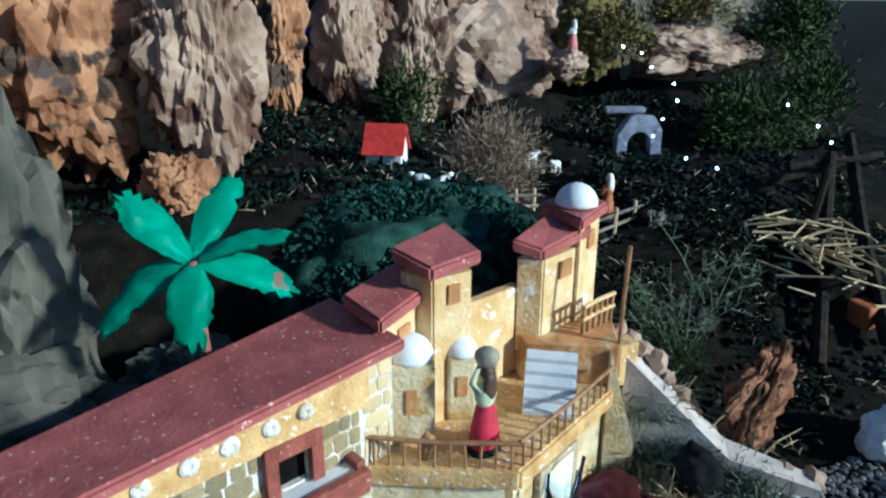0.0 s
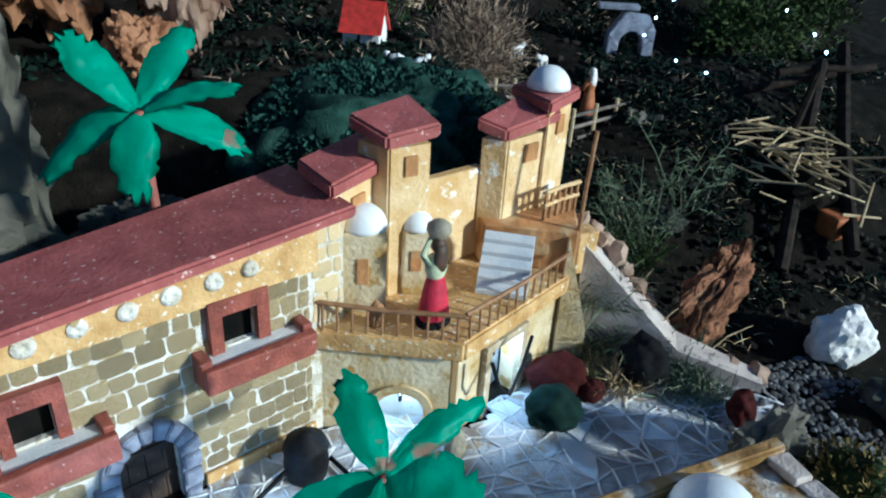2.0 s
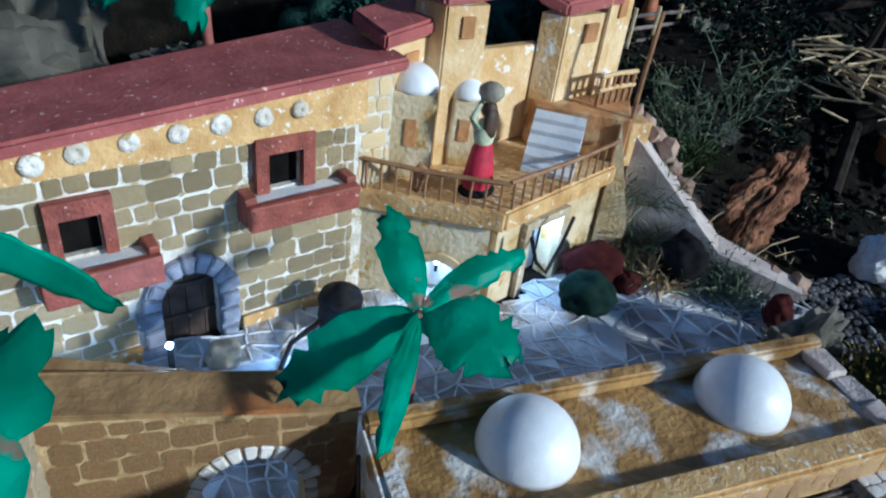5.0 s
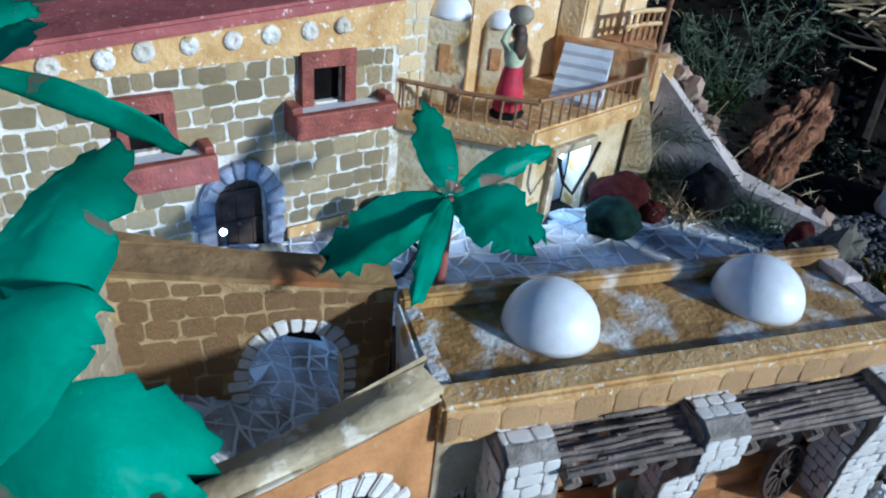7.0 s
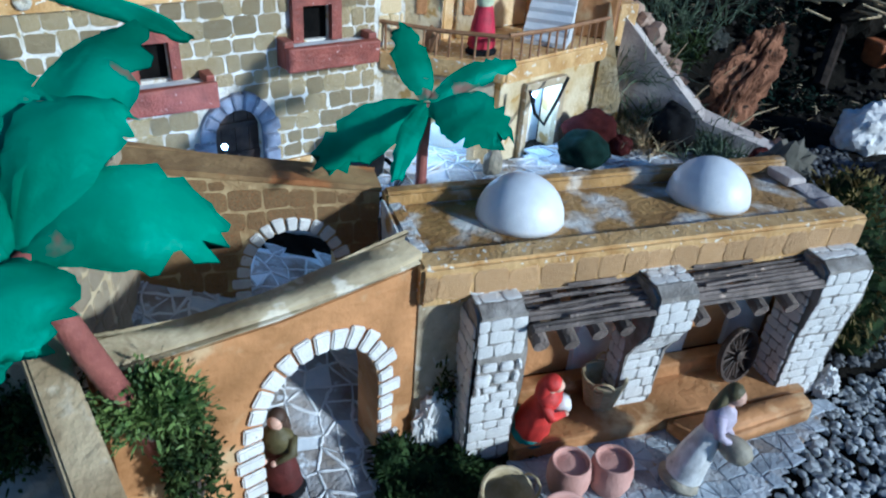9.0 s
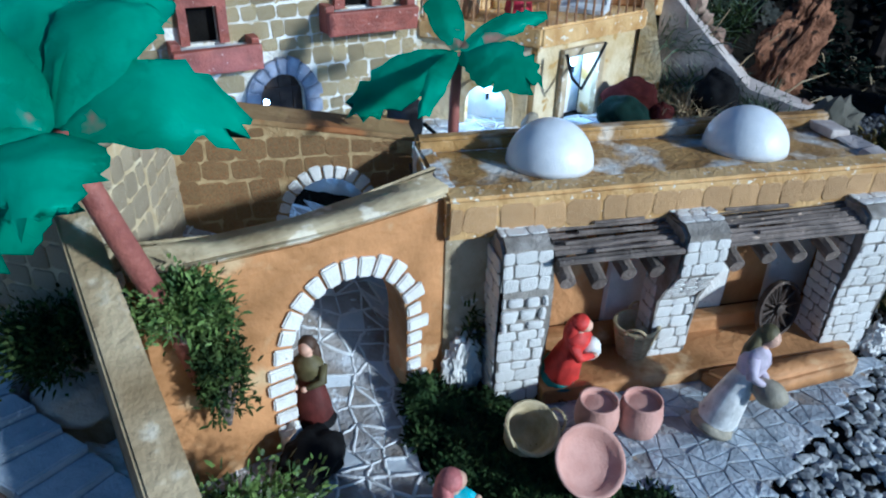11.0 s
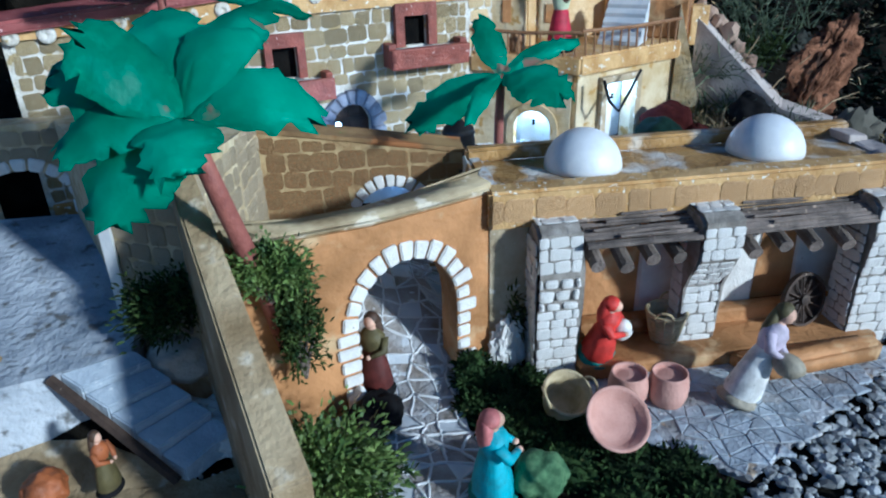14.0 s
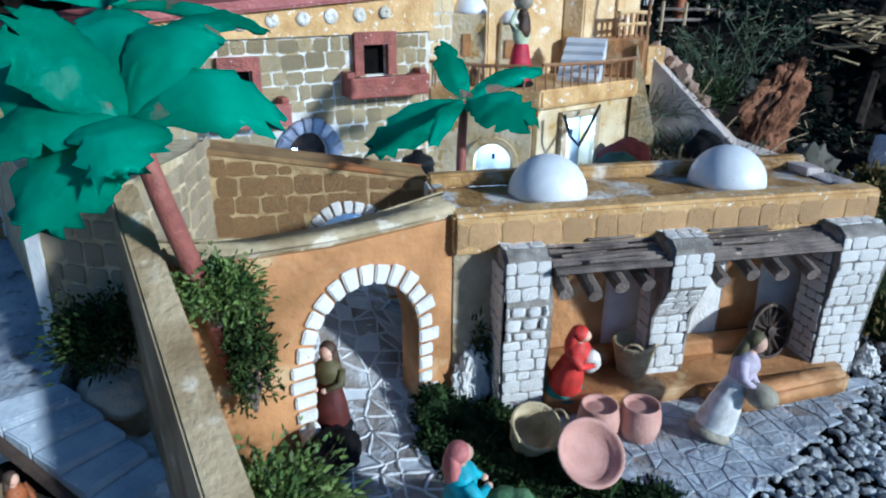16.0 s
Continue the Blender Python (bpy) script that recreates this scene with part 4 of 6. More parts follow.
# plateau and sloping grey boards beside the sloping parapet
bm = bmesh.new()
c = [Vector((-0.203, 0.139, 0.094)), Vector((-0.258, 0.117, 0.092)), Vector((-0.160, 0.066, 0.014)), Vector((-0.122, 0.090, 0.030))]
steps = thing("stair_ramp", "plank ramp with shallow steps, cool light in its blue-grey colour", "stairs", tuple(c[2]))
for k in range(5):
    f0, f1 = k / 5 + 0.008, (k + 1) / 5 - 0.004
    a, b, d, e = c[0].lerp(c[3], f0), c[1].lerp(c[2], f0), c[1].lerp(c[2], f1), c[0].lerp(c[3], f1)
    bm = bmesh.new()
    top = [bm.verts.new(v + Vector((0, 0, dz))) for v, dz in ((a, .003), (b, .003), (d, .0075), (e, .0075))]
    bot = [bm.verts.new(v - Vector((0, 0, .012))) for v in (a, b, d, e)]
    bm.faces.new(top), bm.faces.new(bot)
    for i in range(4):
        bm.faces.new((top[i], top[(i + 1) % 4], bot[(i + 1) % 4], bot[i]))
    bmesh.ops.bevel(bm, geom=list(bm.edges), offset=0.0012, segments=2, affect="EDGES")
    hang(bm, "tread", PLANK, steps)
bm = bmesh.new()
a, b = c[1] + Vector((-0.006, -0.004, 0.0)), c[2] + Vector((-0.006, -0.006, 0.0))
tube(bm, [a, a.lerp(b, .5) + Vector((0, 0, .002)), b], 0.005, 6)
hang(bm, "edge_beam", DARKWOOD, steps)
ICO_T = (1 + 5 ** 0.5) / 2
ICO_V = np.array([(-1, ICO_T, 0), (1, ICO_T, 0), (-1, -ICO_T, 0), (1, -ICO_T, 0), (0, -1, ICO_T), (0, 1, ICO_T), (0, -1, -ICO_T), (0, 1, -ICO_T), (ICO_T, 0, -1), (ICO_T, 0, 1), (-ICO_T, 0, -1), (-ICO_T, 0, 1)]) / 1.9
ICO_F = np.array([(0, 11, 5), (0, 5, 1), (0, 1, 7), (0, 7, 10), (0, 10, 11), (1, 5, 9), (5, 11, 4), (11, 10, 2), (10, 7, 6), (7, 1, 8), (3, 9, 4), (3, 4, 2), (3, 2, 6), (3, 6, 8), (3, 8, 9), (4, 9, 5), (2, 4, 11), (6, 2, 10), (8, 6, 7), (9, 8, 1)])


def isle(m):
    """Vary a joined material's brightness from piece to piece."""
    n, l = m.node_tree.nodes, m.node_tree.links
    p = n["Principled BSDF"]
    src = p.inputs["Base Color"].links[0].from_socket
    g, r, hs = n.new("ShaderNodeNewGeometry"), n.new("ShaderNodeMapRange"), n.new("ShaderNodeHueSaturation")
    r.inputs["To Min"].default_value, r.inputs["To Max"].default_value = 0.5, 1.35
    l.new(g.outputs["Random Per Island"], r.inputs["Value"])
    l.new(r.outputs[0], hs.inputs["Value"])
    l.new(src, hs.inputs["Color"])
    l.new(hs.outputs[0], p.inputs["Base Color"])


for m in (SCREE, GRAVEL, GRAVEL_SHADE, PLANT2, MOSSD, HILLMOSS, PLANT, PLANTP, STRAW, MOSS, MOSSY, DRYBUSH):
    isle(m)


def pebbles(name, label, where, n, size, material, seed):
    rs = np.random.RandomState(seed)
    V, F = [], []
    k = 0
    while k < n:
        x, y = where(rs)
        if x is None:
            n -= 1
            continue
        s = size * rs.uniform(0.5, 1.35)
        v = ICO_V * rs.uniform(0.75, 1.25, (12, 1)) * np.array([s, s * rs.uniform(.6, 1), s * rs.uniform(.45, .8)])
        a = rs.uniform(0, 6.28)
        v = v @ np.array([[math.cos(a), -math.sin(a), 0], [math.sin(a), math.cos(a), 0], [0, 0, 1]])
        V.append(v + np.array([x, y, ground_z(x, y) + s * rs.uniform(0.1, .5)]))
        F.append(ICO_F + 12 * k)
        k += 1
    me = bpy.data.meshes.new(name)
    me.from_pydata(np.concatenate(V).tolist(), [], np.concatenate(F).tolist())
    me.materials.append(material)
    return tagged(new(name, me), label, "gravel", kind="stuff")


def gravel_at(rs):
    x, y = rs.uniform(0.26, 0.85), rs.uniform(-0.2, 0.16)
    return (x, y) if y < -0.018 + (x - 0.30) * 0.56 and not (x < 0.56 and y > 0.125) else (None, None)


pebbles("gravel", "loose grey and white gravel", gravel_at, 4200, 0.0052, GRAVEL, 3)
pebbles("gravel", "loose grey gravel beyond the courtyard wall, darkened as in shade", lambda rs: (rs.uniform(0.60, 0.85), rs.uniform(0.17, 0.47)), 1700, 0.0050, GRAVEL_SHADE, 4)


bm = bmesh.new()
prism(bm, [(-0.70, -0.45), (-0.075, -0.45), (-0.045, -0.10), (-0.098, 0.09), (-0.150, 0.066), (-0.262, 0.118), (-0.70, 0.05)], -0.01, [0.004, 0.004, 0.004, 0.006, 0.006, 0.035, 0.035])
tagged(part("lower_pavement", bm, STAIRW), "rough brown-grey plaster ground beneath the ramp", "pavement", kind="structure")
pebbles("rubble", "white and grey plaster crumbs on the ground", lambda rs: (rs.uniform(-0.34, -0.08), rs.uniform(-0.06, 0.085)), 420, 0.0040, WSTONE, 8)
pebbles("rubble", "pale plaster crumbs along the workshop and gate", lambda rs: (rs.uniform(-0.06, 0.10), rs.uniform(-0.12, 0.13)), 160, 0.0022, WSTONE, 9)

# ---- plants ----
def blades(n, place, length, width, up, material, name, parent=None, label="", category="", seed=1, bend=0.4, kind=""):
    """Many thin leaves; place(rs) gives the root and the outward direction."""
    rs = np.random.RandomState(seed)
    V, F = [], []
    for i in range(n):
        p, d = place(rs)
        d = np.array(d, float) + rs.normal(0, 0.45, 3) + np.array([0, 0, up])
        d /= np.linalg.norm(d) + 1e-9
        s = np.cross(d, rs.normal(0, 1, 3))
        s /= np.linalg.norm(s) + 1e-9
        L, W = length * rs.uniform(0.5, 1.3), width * rs.uniform(0.7, 1.3)
        droop = np.array([0, 0, -bend * L * rs.uniform(0.2, 1)])
        p = np.array(p)
        q, r = p + d * L * 0.55 + droop * 0.2, p + d * L + droop
        k = len(V) * 5
        V.append([p - s * W * .4, p + s * W * .4, q - s * W * .5, q + s * W * .5, r])
        F += [(k, k + 1, k + 3, k + 2), (k + 2, k + 3, k + 4)]
    me = bpy.data.meshes.new(name)
    me.from_pydata(np.array(V).reshape(-1, 3).tolist(), [], F)
    me.materials.append(material)
    ob = new(name, me)
    if parent:
        adopt(ob, parent)
    return tagged(ob, label, category, kind=kind)


def bush(x, y, z, rx, ry, rz, n, length, width, material, label, seed, category="bush", stem=GREYWOOD):
    """A shrub: a few twigs and a ragged crown of small leaves in clumps."""
    t = thing("bush", label, category, (x, y, z))
    rnd = random.Random(seed)
    hubs = []
    for k in range(14):
        a, e = rnd.uniform(0, 6.28), rnd.uniform(-0.1, 1.5)
        r = rnd.uniform(.45, .95)
        hubs.append((x + rx * r * math.cos(a) * math.cos(e), y + ry * r * math.sin(a) * math.cos(e), z + rz * (0.55 + r * .5 * math.sin(e))))
    bm = bmesh.new()
    for h in hubs[:9]:
        tube(bm, [(x, y, z - 0.002), ((x + h[0]) / 2 + rnd.uniform(-.004, .004), (y + h[1]) / 2, z + (h[2] - z) * .6), h], [0.0016, 0.0012, 0.0006], 5)
    tagged(hang(bm, "branchwork", stem, t), kind="stuff")

    def place(rs):
        h = hubs[rs.randint(len(hubs))]
        o = rs.normal(0, 0.24, 3) * np.array([rx, ry, rz])
        p = np.array(h) + o
        return p, (p - np.array([x, y, z + rz * .4])) / max(rx, rz)
    blades(n, place, length, width, 0.25, material, "foliage", t, seed=seed, kind="stuff")
    return t


def tuft(x, y, z, n, length, material, label, seed, spread=0.012, lean=(0, 0), category="grass"):
    t = thing("grass_tuft", label, category, (x, y, z))
    blades(n, lambda rs: ((x + rs.normal(0, spread), y + rs.normal(0, spread), z), (rs.normal(lean[0], .5), rs.normal(lean[1], .5), 0.3)), length, 0.0016, 0.7, material, "foliage", t, seed=seed, bend=0.5, kind="stuff")
    return t


def moss(name, label, discs, n, length, material, seed, zf=None):
    """A moss carpet: low cushions with thousands of short leaves."""
    zf = zf or ground_z
    ds = np.array(discs, float)
    bm = bmesh.new()
    for x, y, r, h in discs:
        res = bmesh.ops.create_icosphere(bm, subdivisions=3, radius=1.0)
        for v in res["verts"]:
            k = 1 + 0.25 * noise.noise(Vector((v.co.x * 2 + x * 50, v.co.y * 2 + y * 50, v.co.z * 2)))
            px, py = x + v.co.x * r * k, y + v.co.y * r * k
            v.co = Vector((px, py, zf(x, y) + v.co.z * h * k))
    base = tagged(part(name, bm, material, None, "", True), label, "moss", kind="stuff")

    def place(rs):
        x, y, r, h = ds[rs.randint(len(ds))]
        a, e = rs.uniform(0, 6.28), math.asin(rs.uniform(0, 1))
        k = rs.uniform(0.85, 1.15)
        d = (math.cos(a) * math.cos(e), math.sin(a) * math.cos(e), math.sin(e))
        return (x + d[0] * r * k, y + d[1] * r * k, zf(x, y) + d[2] * h * k), d
    blades(n, place, length, length * 0.35, 0.3, material, "foliage", base, seed=seed, kind="stuff")
    return base


moss("front_moss", "dark green moss carpet beside the street", [(0.102, 0.160, .020, .034), (0.122, 0.148, .022, .024), (0.152, 0.145, .020, .020), (0.095, 0.125, .016, .014), (0.13, 0.125, .028, .016), (0.165, 0.128, .024, .012), (0.115, 0.085, .024, .012), (0.15, 0.075, .026, .010), (0.185, 0.115, .022, .010), (0.20, 0.075, .026, .010), (0.16, 0.035, .030, .010), (0.21, 0.022, .030, .010), (0.25, 0.012, .026, .009), (0.19, -0.025, .035, .009), (0.255, -0.03, .03, .008), (0.225, 0.16, .02, .006)], 6500, 0.0075, MOSS, 11)
bush(-0.154, 0.146, 0.104, 0.038, 0.032, 0.046, 5600, 0.0070, 0.0022, PLANT, "dark juniper sprig in a clay clump", 21)
bush(-0.074, 0.094, 0.156, 0.034, 0.022, 0.034, 4200, 0.0065, 0.0020, PLANT2, "green sprig hanging over the gate wall", 22)
bush(-0.055, 0.094, 0.080, 0.016, 0.012, 0.075, 3400, 0.0065, 0.0020, PLANT, "dark green sprig climbing the gate wall", 23)
bush(-0.052, 0.020, 0.008, 0.052, 0.042, 0.055, 4200, 0.0085, 0.0026, PLANT2, "bushy green sprig at the street's edge", 24)
bush(-0.005, 0.022, 0.005, 0.020, 0.03, 0.030, 700, 0.009, 0.003, PLANT, "small green sprig beside the street", 25)
bush(0.150, 0.182, 0.035, 0.010, 0.008, 0.04, 160, 0.010, 0.002, PLANT, "tiny dark weed against the workshop wall", 26)
tuft(0.548, 0.520, 0.126, 520, 0.050, STRAW, "tuft of dry pale grass in the courtyard", 31, 0.022)
tuft(0.545, 0.585, 0.126, 620, 0.085, PLANTP, "tall pale grass against the terrace wall", 32, 0.015, (0, -.1))
tuft(0.620, 0.470, 0.126, 420, 0.045, PLANTP, "low dry grass in the courtyard", 33, 0.02)
tuft(0.590, 0.560, 0.150, 420, 0.060, PLANTP, "dry grass leaning on the broken wall", 34, 0.016, (-.2, -.3))
tuft(0.560, 0.600, 0.200, 420, 0.075, PLANTP, "long pale grass falling over the broken wall", 35, 0.014, (-.2, -.4))
tuft(0.640, 0.505, 0.140, 200, 0.045, PLANTP, "thin green grass at the broken wall", 36, 0.016)
tuft(0.500, 0.545, 0.126, 420, 0.040, PLANTP, "short green grass among the sacks", 37, 0.02)
for k, (a, b) in enumerate((((0.60, 0.55, 0.14), (0.665, 0.52, 0.235)), ((0.565, 0.575, 0.15), (0.60, 0.55, 0.26)), ((0.66, 0.50, 0.14), (0.73, 0.49, 0.185)))):
    s = thing("dry_stalk", "single bent dry grass stalk", "stalk", a, "dry stalks")
    bm = bmesh.new()
    tube(bm, [a, tuple((p + q) / 2 + o for p, q, o in zip(a, b, (0, 0, .01))), b], [0.0014, 0.0011, 0.0006], 5)
    hang(bm, "stem", STRAW, s)


def shrub(x, y, z, h, spread, n, label, seed, material):
    """Branching thin stems with needle leaves."""
    t = thing("shrub", label, "shrub", (x, y, z))
    rnd = random.Random(seed)
    bm = bmesh.new()
    tips = []
    for k in range(n):
        a = rnd.uniform(0, 6.28)
        p = Vector((x + rnd.uniform(-.03, .03), y + rnd.uniform(-.03, .03), z))
        d = Vector((math.cos(a) * spread, math.sin(a) * spread, h * rnd.uniform(.5, 1)))
        q = p + d * 0.5 + Vector((rnd.uniform(-.01, .01), rnd.uniform(-.01, .01), .01))
        r = p + d
        tube(bm, [p, q, r], [0.0013, 0.0010, 0.0005], 4)
        for j in range(7):
            f = rnd.uniform(.3, 1)
            s = p.lerp(q, f * 2) if f < .5 else q.lerp(r, f * 2 - 1)
            e = s + Vector((rnd.uniform(-1, 1), rnd.uniform(-1, 1), rnd.uniform(-.2, 1))).normalized() * rnd.uniform(.012, .032)
            tube(bm, [s, e], [0.0008, 0.0004], 4)
            tips += [(s.lerp(e, g), e - s) for g in (.3, .5, .7, .9, 1.0)]
    tagged(hang(bm, "branchwork", material, t), kind="stuff")
    blades(len(tips) * 3, lambda rs: (lambda o: (tuple(o[0]), tuple(o[1].normalized())))(tips[rs.randint(len(tips))]), 0.0075, 0.0010, 0.1, material, "foliage", t, seed=seed, kind="stuff")
    return t


shrub(0.70, 0.70, 0.20, 0.13, 0.06, 22, "pale grey-green thyme-like shrub", 41, PLANTP)
shrub(0.66, 0.66, 0.17, 0.09, 0.05, 18, "blue-green wiry shrub behind the terrace", 42, PLANT)
shrub(0.79, 0.74, 0.24, 0.13, 0.09, 8, "tall sparse green shrub", 43, PLANTP)


# ---- palms of green foam ----
def palm_leaf(bm, base, tip, width, rise, seed, face=(0, -0.6, 0.8)):
    rnd = random.Random(seed)
    b, t = Vector(base), Vector(tip)
    d = t - b
    side = d.cross(Vector(face))
    side = side.normalized() if side.length > 1e-4 else Vector((1, 0, 0))
    ctrl = (b + t) / 2 + Vector((0, 0, rise))
    rows, n, m = [], 18, 3
    for i in range(n + 1):
        f = i / n
        p = b.lerp(ctrl, f).lerp(ctrl.lerp(t, f), f)
        tan = (ctrl - b).lerp(t - ctrl, f).normalized()
        s = (side - tan * side.dot(tan)).normalized()
        nrm = s.cross(tan).normalized()
        w = width * (0.16 + 0.84 * math.sin(math.pi * min(1, f * 0.89 + 0.03) ** 1.05) ** 0.75)
        row = []
        for j in range(-m, m + 1):
            e = abs(j) / m
            cut = (rnd.choice((1.08, 1.0, 0.86, 0.66)) if f > 0.62 else rnd.choice((1.0, 1.02, 0.96, 1.0))) if abs(j) == m else 1.0
            row.append(bm.verts.new(p + s * (w / 2 * j / m * cut) - nrm * (e ** 1.5 * w * 0.13) + nrm * (0.0035 * noise.noise(Vector((seed * 3.1, f * 5, j * 0.7)))) + tan * ((rnd.uniform(-.0015, .0015) if abs(j) == m else 0) + (rnd.uniform(-.55, .25) * w if i == n else 0))))
        rows.append(row)
    for r0, r1 in zip(rows, rows[1:]):
        for a in range(2 * m):
            bm.faces.new((r0[a], r0[a + 1], r1[a + 1], r1[a]))
    bmesh.ops.solidify(bm, geom=list(bm.faces), thickness=0.0013)


def palm(foot, crown, tips, width, label, rise=0.02, seed=1, r=0.0055):
    t = thing("palm_tree", label, "palm", foot, "green foam palms")
    bm = bmesh.new()
    f, c = Vector(foot), Vector(crown)
    tube(bm, [f, f.lerp(c, .35) + Vector((.002, 0, 0)), f.lerp(c, .7), c], [r * 1.1, r, r * .95, r * .8], 10)
    hang(bm, "trunk", TRUNK, t, True, "red-brown round trunk")
    for k, tip in enumerate(tips):
        w, ri = width, rise
        if len(tip) > 3:
            w = tip[3]
        if len(tip) > 4:
            ri = tip[4]
        bm = bmesh.new()
        palm_leaf(bm, c + (Vector(tip[:3]) - c) * 0.03, tip[:3], w, ri, seed * 20 + k)
        hang(bm, "leaf", LEAF, t, True)
    return t


palm((0.050, 0.665, 0.20), (0.044, 0.633, 0.472), [(-0.012, 0.653, 0.537, .040, .012), (0.098, 0.690, 0.535, .034, .01), (0.128, 0.600, 0.496, .022, .015), (0.134, 0.622, 0.430, .036, .022), (0.030, 0.585, 0.405, .040, .025), (-0.045, 0.650, 0.408, .034, .03)], 0.036, "tall foam palm with six broad green leaves", seed=2)
palm((0.160, 0.330, 0.124), (0.169, 0.335, 0.272), [(0.157, 0.396, 0.327, .036, .006), (0.062, 0.318, 0.222, .050, .018), (0.260, 0.356, 0.300, .026, .016), (0.227, 0.281, 0.250, .066, .026), (0.112, 0.229, 0.249, .020, .022)], 0.04, "foam palm with torn green leaves in the courtyard", seed=3)
palm((-0.070, 0.118, 0.10), (-0.107, 0.060, 0.313), [(-0.018, 0.073, 0.306, .058, .038), (-0.163, 0.018, 0.258, .064, .024), (-0.061, 0.134, 0.354, .050, .050), (-0.198, 0.085, 0.340, .062, .022), (-0.060, 0.255, 0.366, .050, .030), (-0.135, 0.170, 0.372, .056, .03), (-0.165, 0.060, 0.372, .055, .01), (-0.182, 0.040, 0.300, .05, .03), (-0.108, 0.008, 0.288, .056, .030)], 0.048, "leaning foam palm with broad green leaves and brown scuffs", seed=4, r=0.0078)

palm((-0.190, 0.405, 0.10), (-0.178, 0.388, 0.366), [(-0.026, 0.281, 0.347, .022, .022), (-0.092, 0.292, 0.418, .034, .006), (-0.250, 0.320, 0.385, .040, .02), (-0.130, 0.470, 0.385, .036, .02), (-0.225, 0.465, 0.410, .036, .012)], 0.04, "foam palm behind the pale corner building", seed=6)


# ---- turned and woven things ----
def pot(x, y, z, prof, material, name, label, category, group="", tilt=(0, 0, 0)):
    t = thing(name, label, category, (x, y, z), group)
    bm = bmesh.new()
    lathe(bm, prof, Matrix.Translation((x, y, z)) @ pose(0, 0, 0, *tilt), 28)
    hang(bm, "body", material, t, True)
    return t


pot(0.204, 0.050, 0.027, [(0.012, 0), (0.017, 0.0006), (0.025, 0.008), (0.0285, 0.0125), (0.0290, 0.0145), (0.0275, 0.0152), (0.0250, 0.0135), (0.022, 0.0075), (0.012, 0.004), (0.001, 0.0038)], TERRA, "bowl", "shallow pink terracotta bowl on the moss", "bowl", "", (40, 0, 5))
JUG = [(0.012, 0), (0.0155, 0.002), (0.0185, 0.012), (0.0190, 0.020), (0.0180, 0.028), (0.0165, 0.0325), (0.0168, 0.0345), (0.0150, 0.0345), (0.0150, 0.030), (0.0152, 0.0290), (0.011, 0.0300), (0.001, 0.0305)]
pot(0.239, 0.101, 0.005, JUG, TERRA, "jar", "small pink terracotta jar without handles", "jar", "terracotta jars")
pot(0.276, 0.094, 0.005, JUG, TERRA, "jar", "small pink terracotta jar without handles", "jar", "terracotta jars")


def basket(x, y, z, r, h, lean, label, handle=True):
    b = thing("basket", label, "basket", (x, y, z), "wicker baskets")
    m = pose(x, y, z, *lean)
    bm = bmesh.new()
    lathe(bm, [(r * .55, 0), (r * .62, 0.0005), (r * .8, h * .5), (r * .95, h), (r * .90, h), (r * .75, h * .5), (r * .58, 0.003), (0.001, 0.003)], m, 24)
    hang(bm, "wall", WICKER, b, True)
    for k in range(7):
        f = (k + .5) / 7
        rr = r * (0.62 + .34 * f) + 0.0005
        bm = bmesh.new()
        tube(bm, [m @ Vector((rr * math.cos(a / 20 * 6.2832), rr * math.sin(a / 20 * 6.2832), h * f + 0.0006 * (-1) ** a)) for a in range(21)], 0.0011, 5)
        hang(bm, "weave", WICKER, b)
    for k in range(14):
        a = k / 14 * 6.2832
        bm = bmesh.new()
        tube(bm, [m @ Vector(((r * (.60 + .36 * f) + .001) * math.cos(a), (r * (.60 + .36 * f) + .001) * math.sin(a), h * f)) for f in (0, .5, 1)], 0.0008, 4)
        hang(bm, "stake", WICKER, b)
    bm = bmesh.new()
    tube(bm, [m @ Vector((r * .97 * math.cos(a / 24 * 6.2832), r * .97 * math.sin(a / 24 * 6.2832), h)) for a in range(25)], 0.0018, 6)
    hang(bm, "rim", WICKER, b)
    if handle:
        for s in (-1, 1):
            bm = bmesh.new()
            tube(bm, [m @ Vector((s * (r * .95 + .004 * math.sin(a / 8 * 3.1416)), r * .42 * math.cos(a / 8 * 3.1416), h + r * .42 * math.sin(a / 8 * 3.1416))) for a in range(9)], 0.0012, 5)
            hang(bm, "handle", WICKER, b)
    return b


basket(0.171, 0.098, 0.012, 0.0225, 0.030, (30, 0, 10), "open wicker basket tilted on the moss")
basket(0.309, 0.176, 0.0205, 0.021, 0.034, (0, 0, 60), "tall wicker basket beside the white pillar")

wheel = thing("cart_wheel", "dark wooden spoked wheel leaning against the pillar", "wheel", (0.462, 0.172, 0.024))
WM = pose(0.4630, 0.176, 0.0500, 78, 0, 14)
bm = bmesh.new()
lathe(bm, [(0.0265, -0.003), (0.0295, -0.003), (0.0295, 0.003), (0.0265, 0.003), (0.0265, -0.003)], WM, 32)
hang(bm, "rim", DARKWOOD, wheel)
bm = bmesh.new()
lathe(bm, [(0.001, -0.005), (0.006, -0.004), (0.006, 0.004), (0.001, 0.005)], WM, 14)
hang(bm, "hub", DARKWOOD, wheel)
for k in range(12):
    a = k / 12 * 6.2832
    bm = bmesh.new()
    tube(bm, [WM @ Vector((.004 * math.cos(a), .004 * math.sin(a), 0)), WM @ Vector((.0275 * math.cos(a), .0275 * math.sin(a), 0))], 0.0012, 5)
    hang(bm, "spoke", DARKWOOD, wheel)


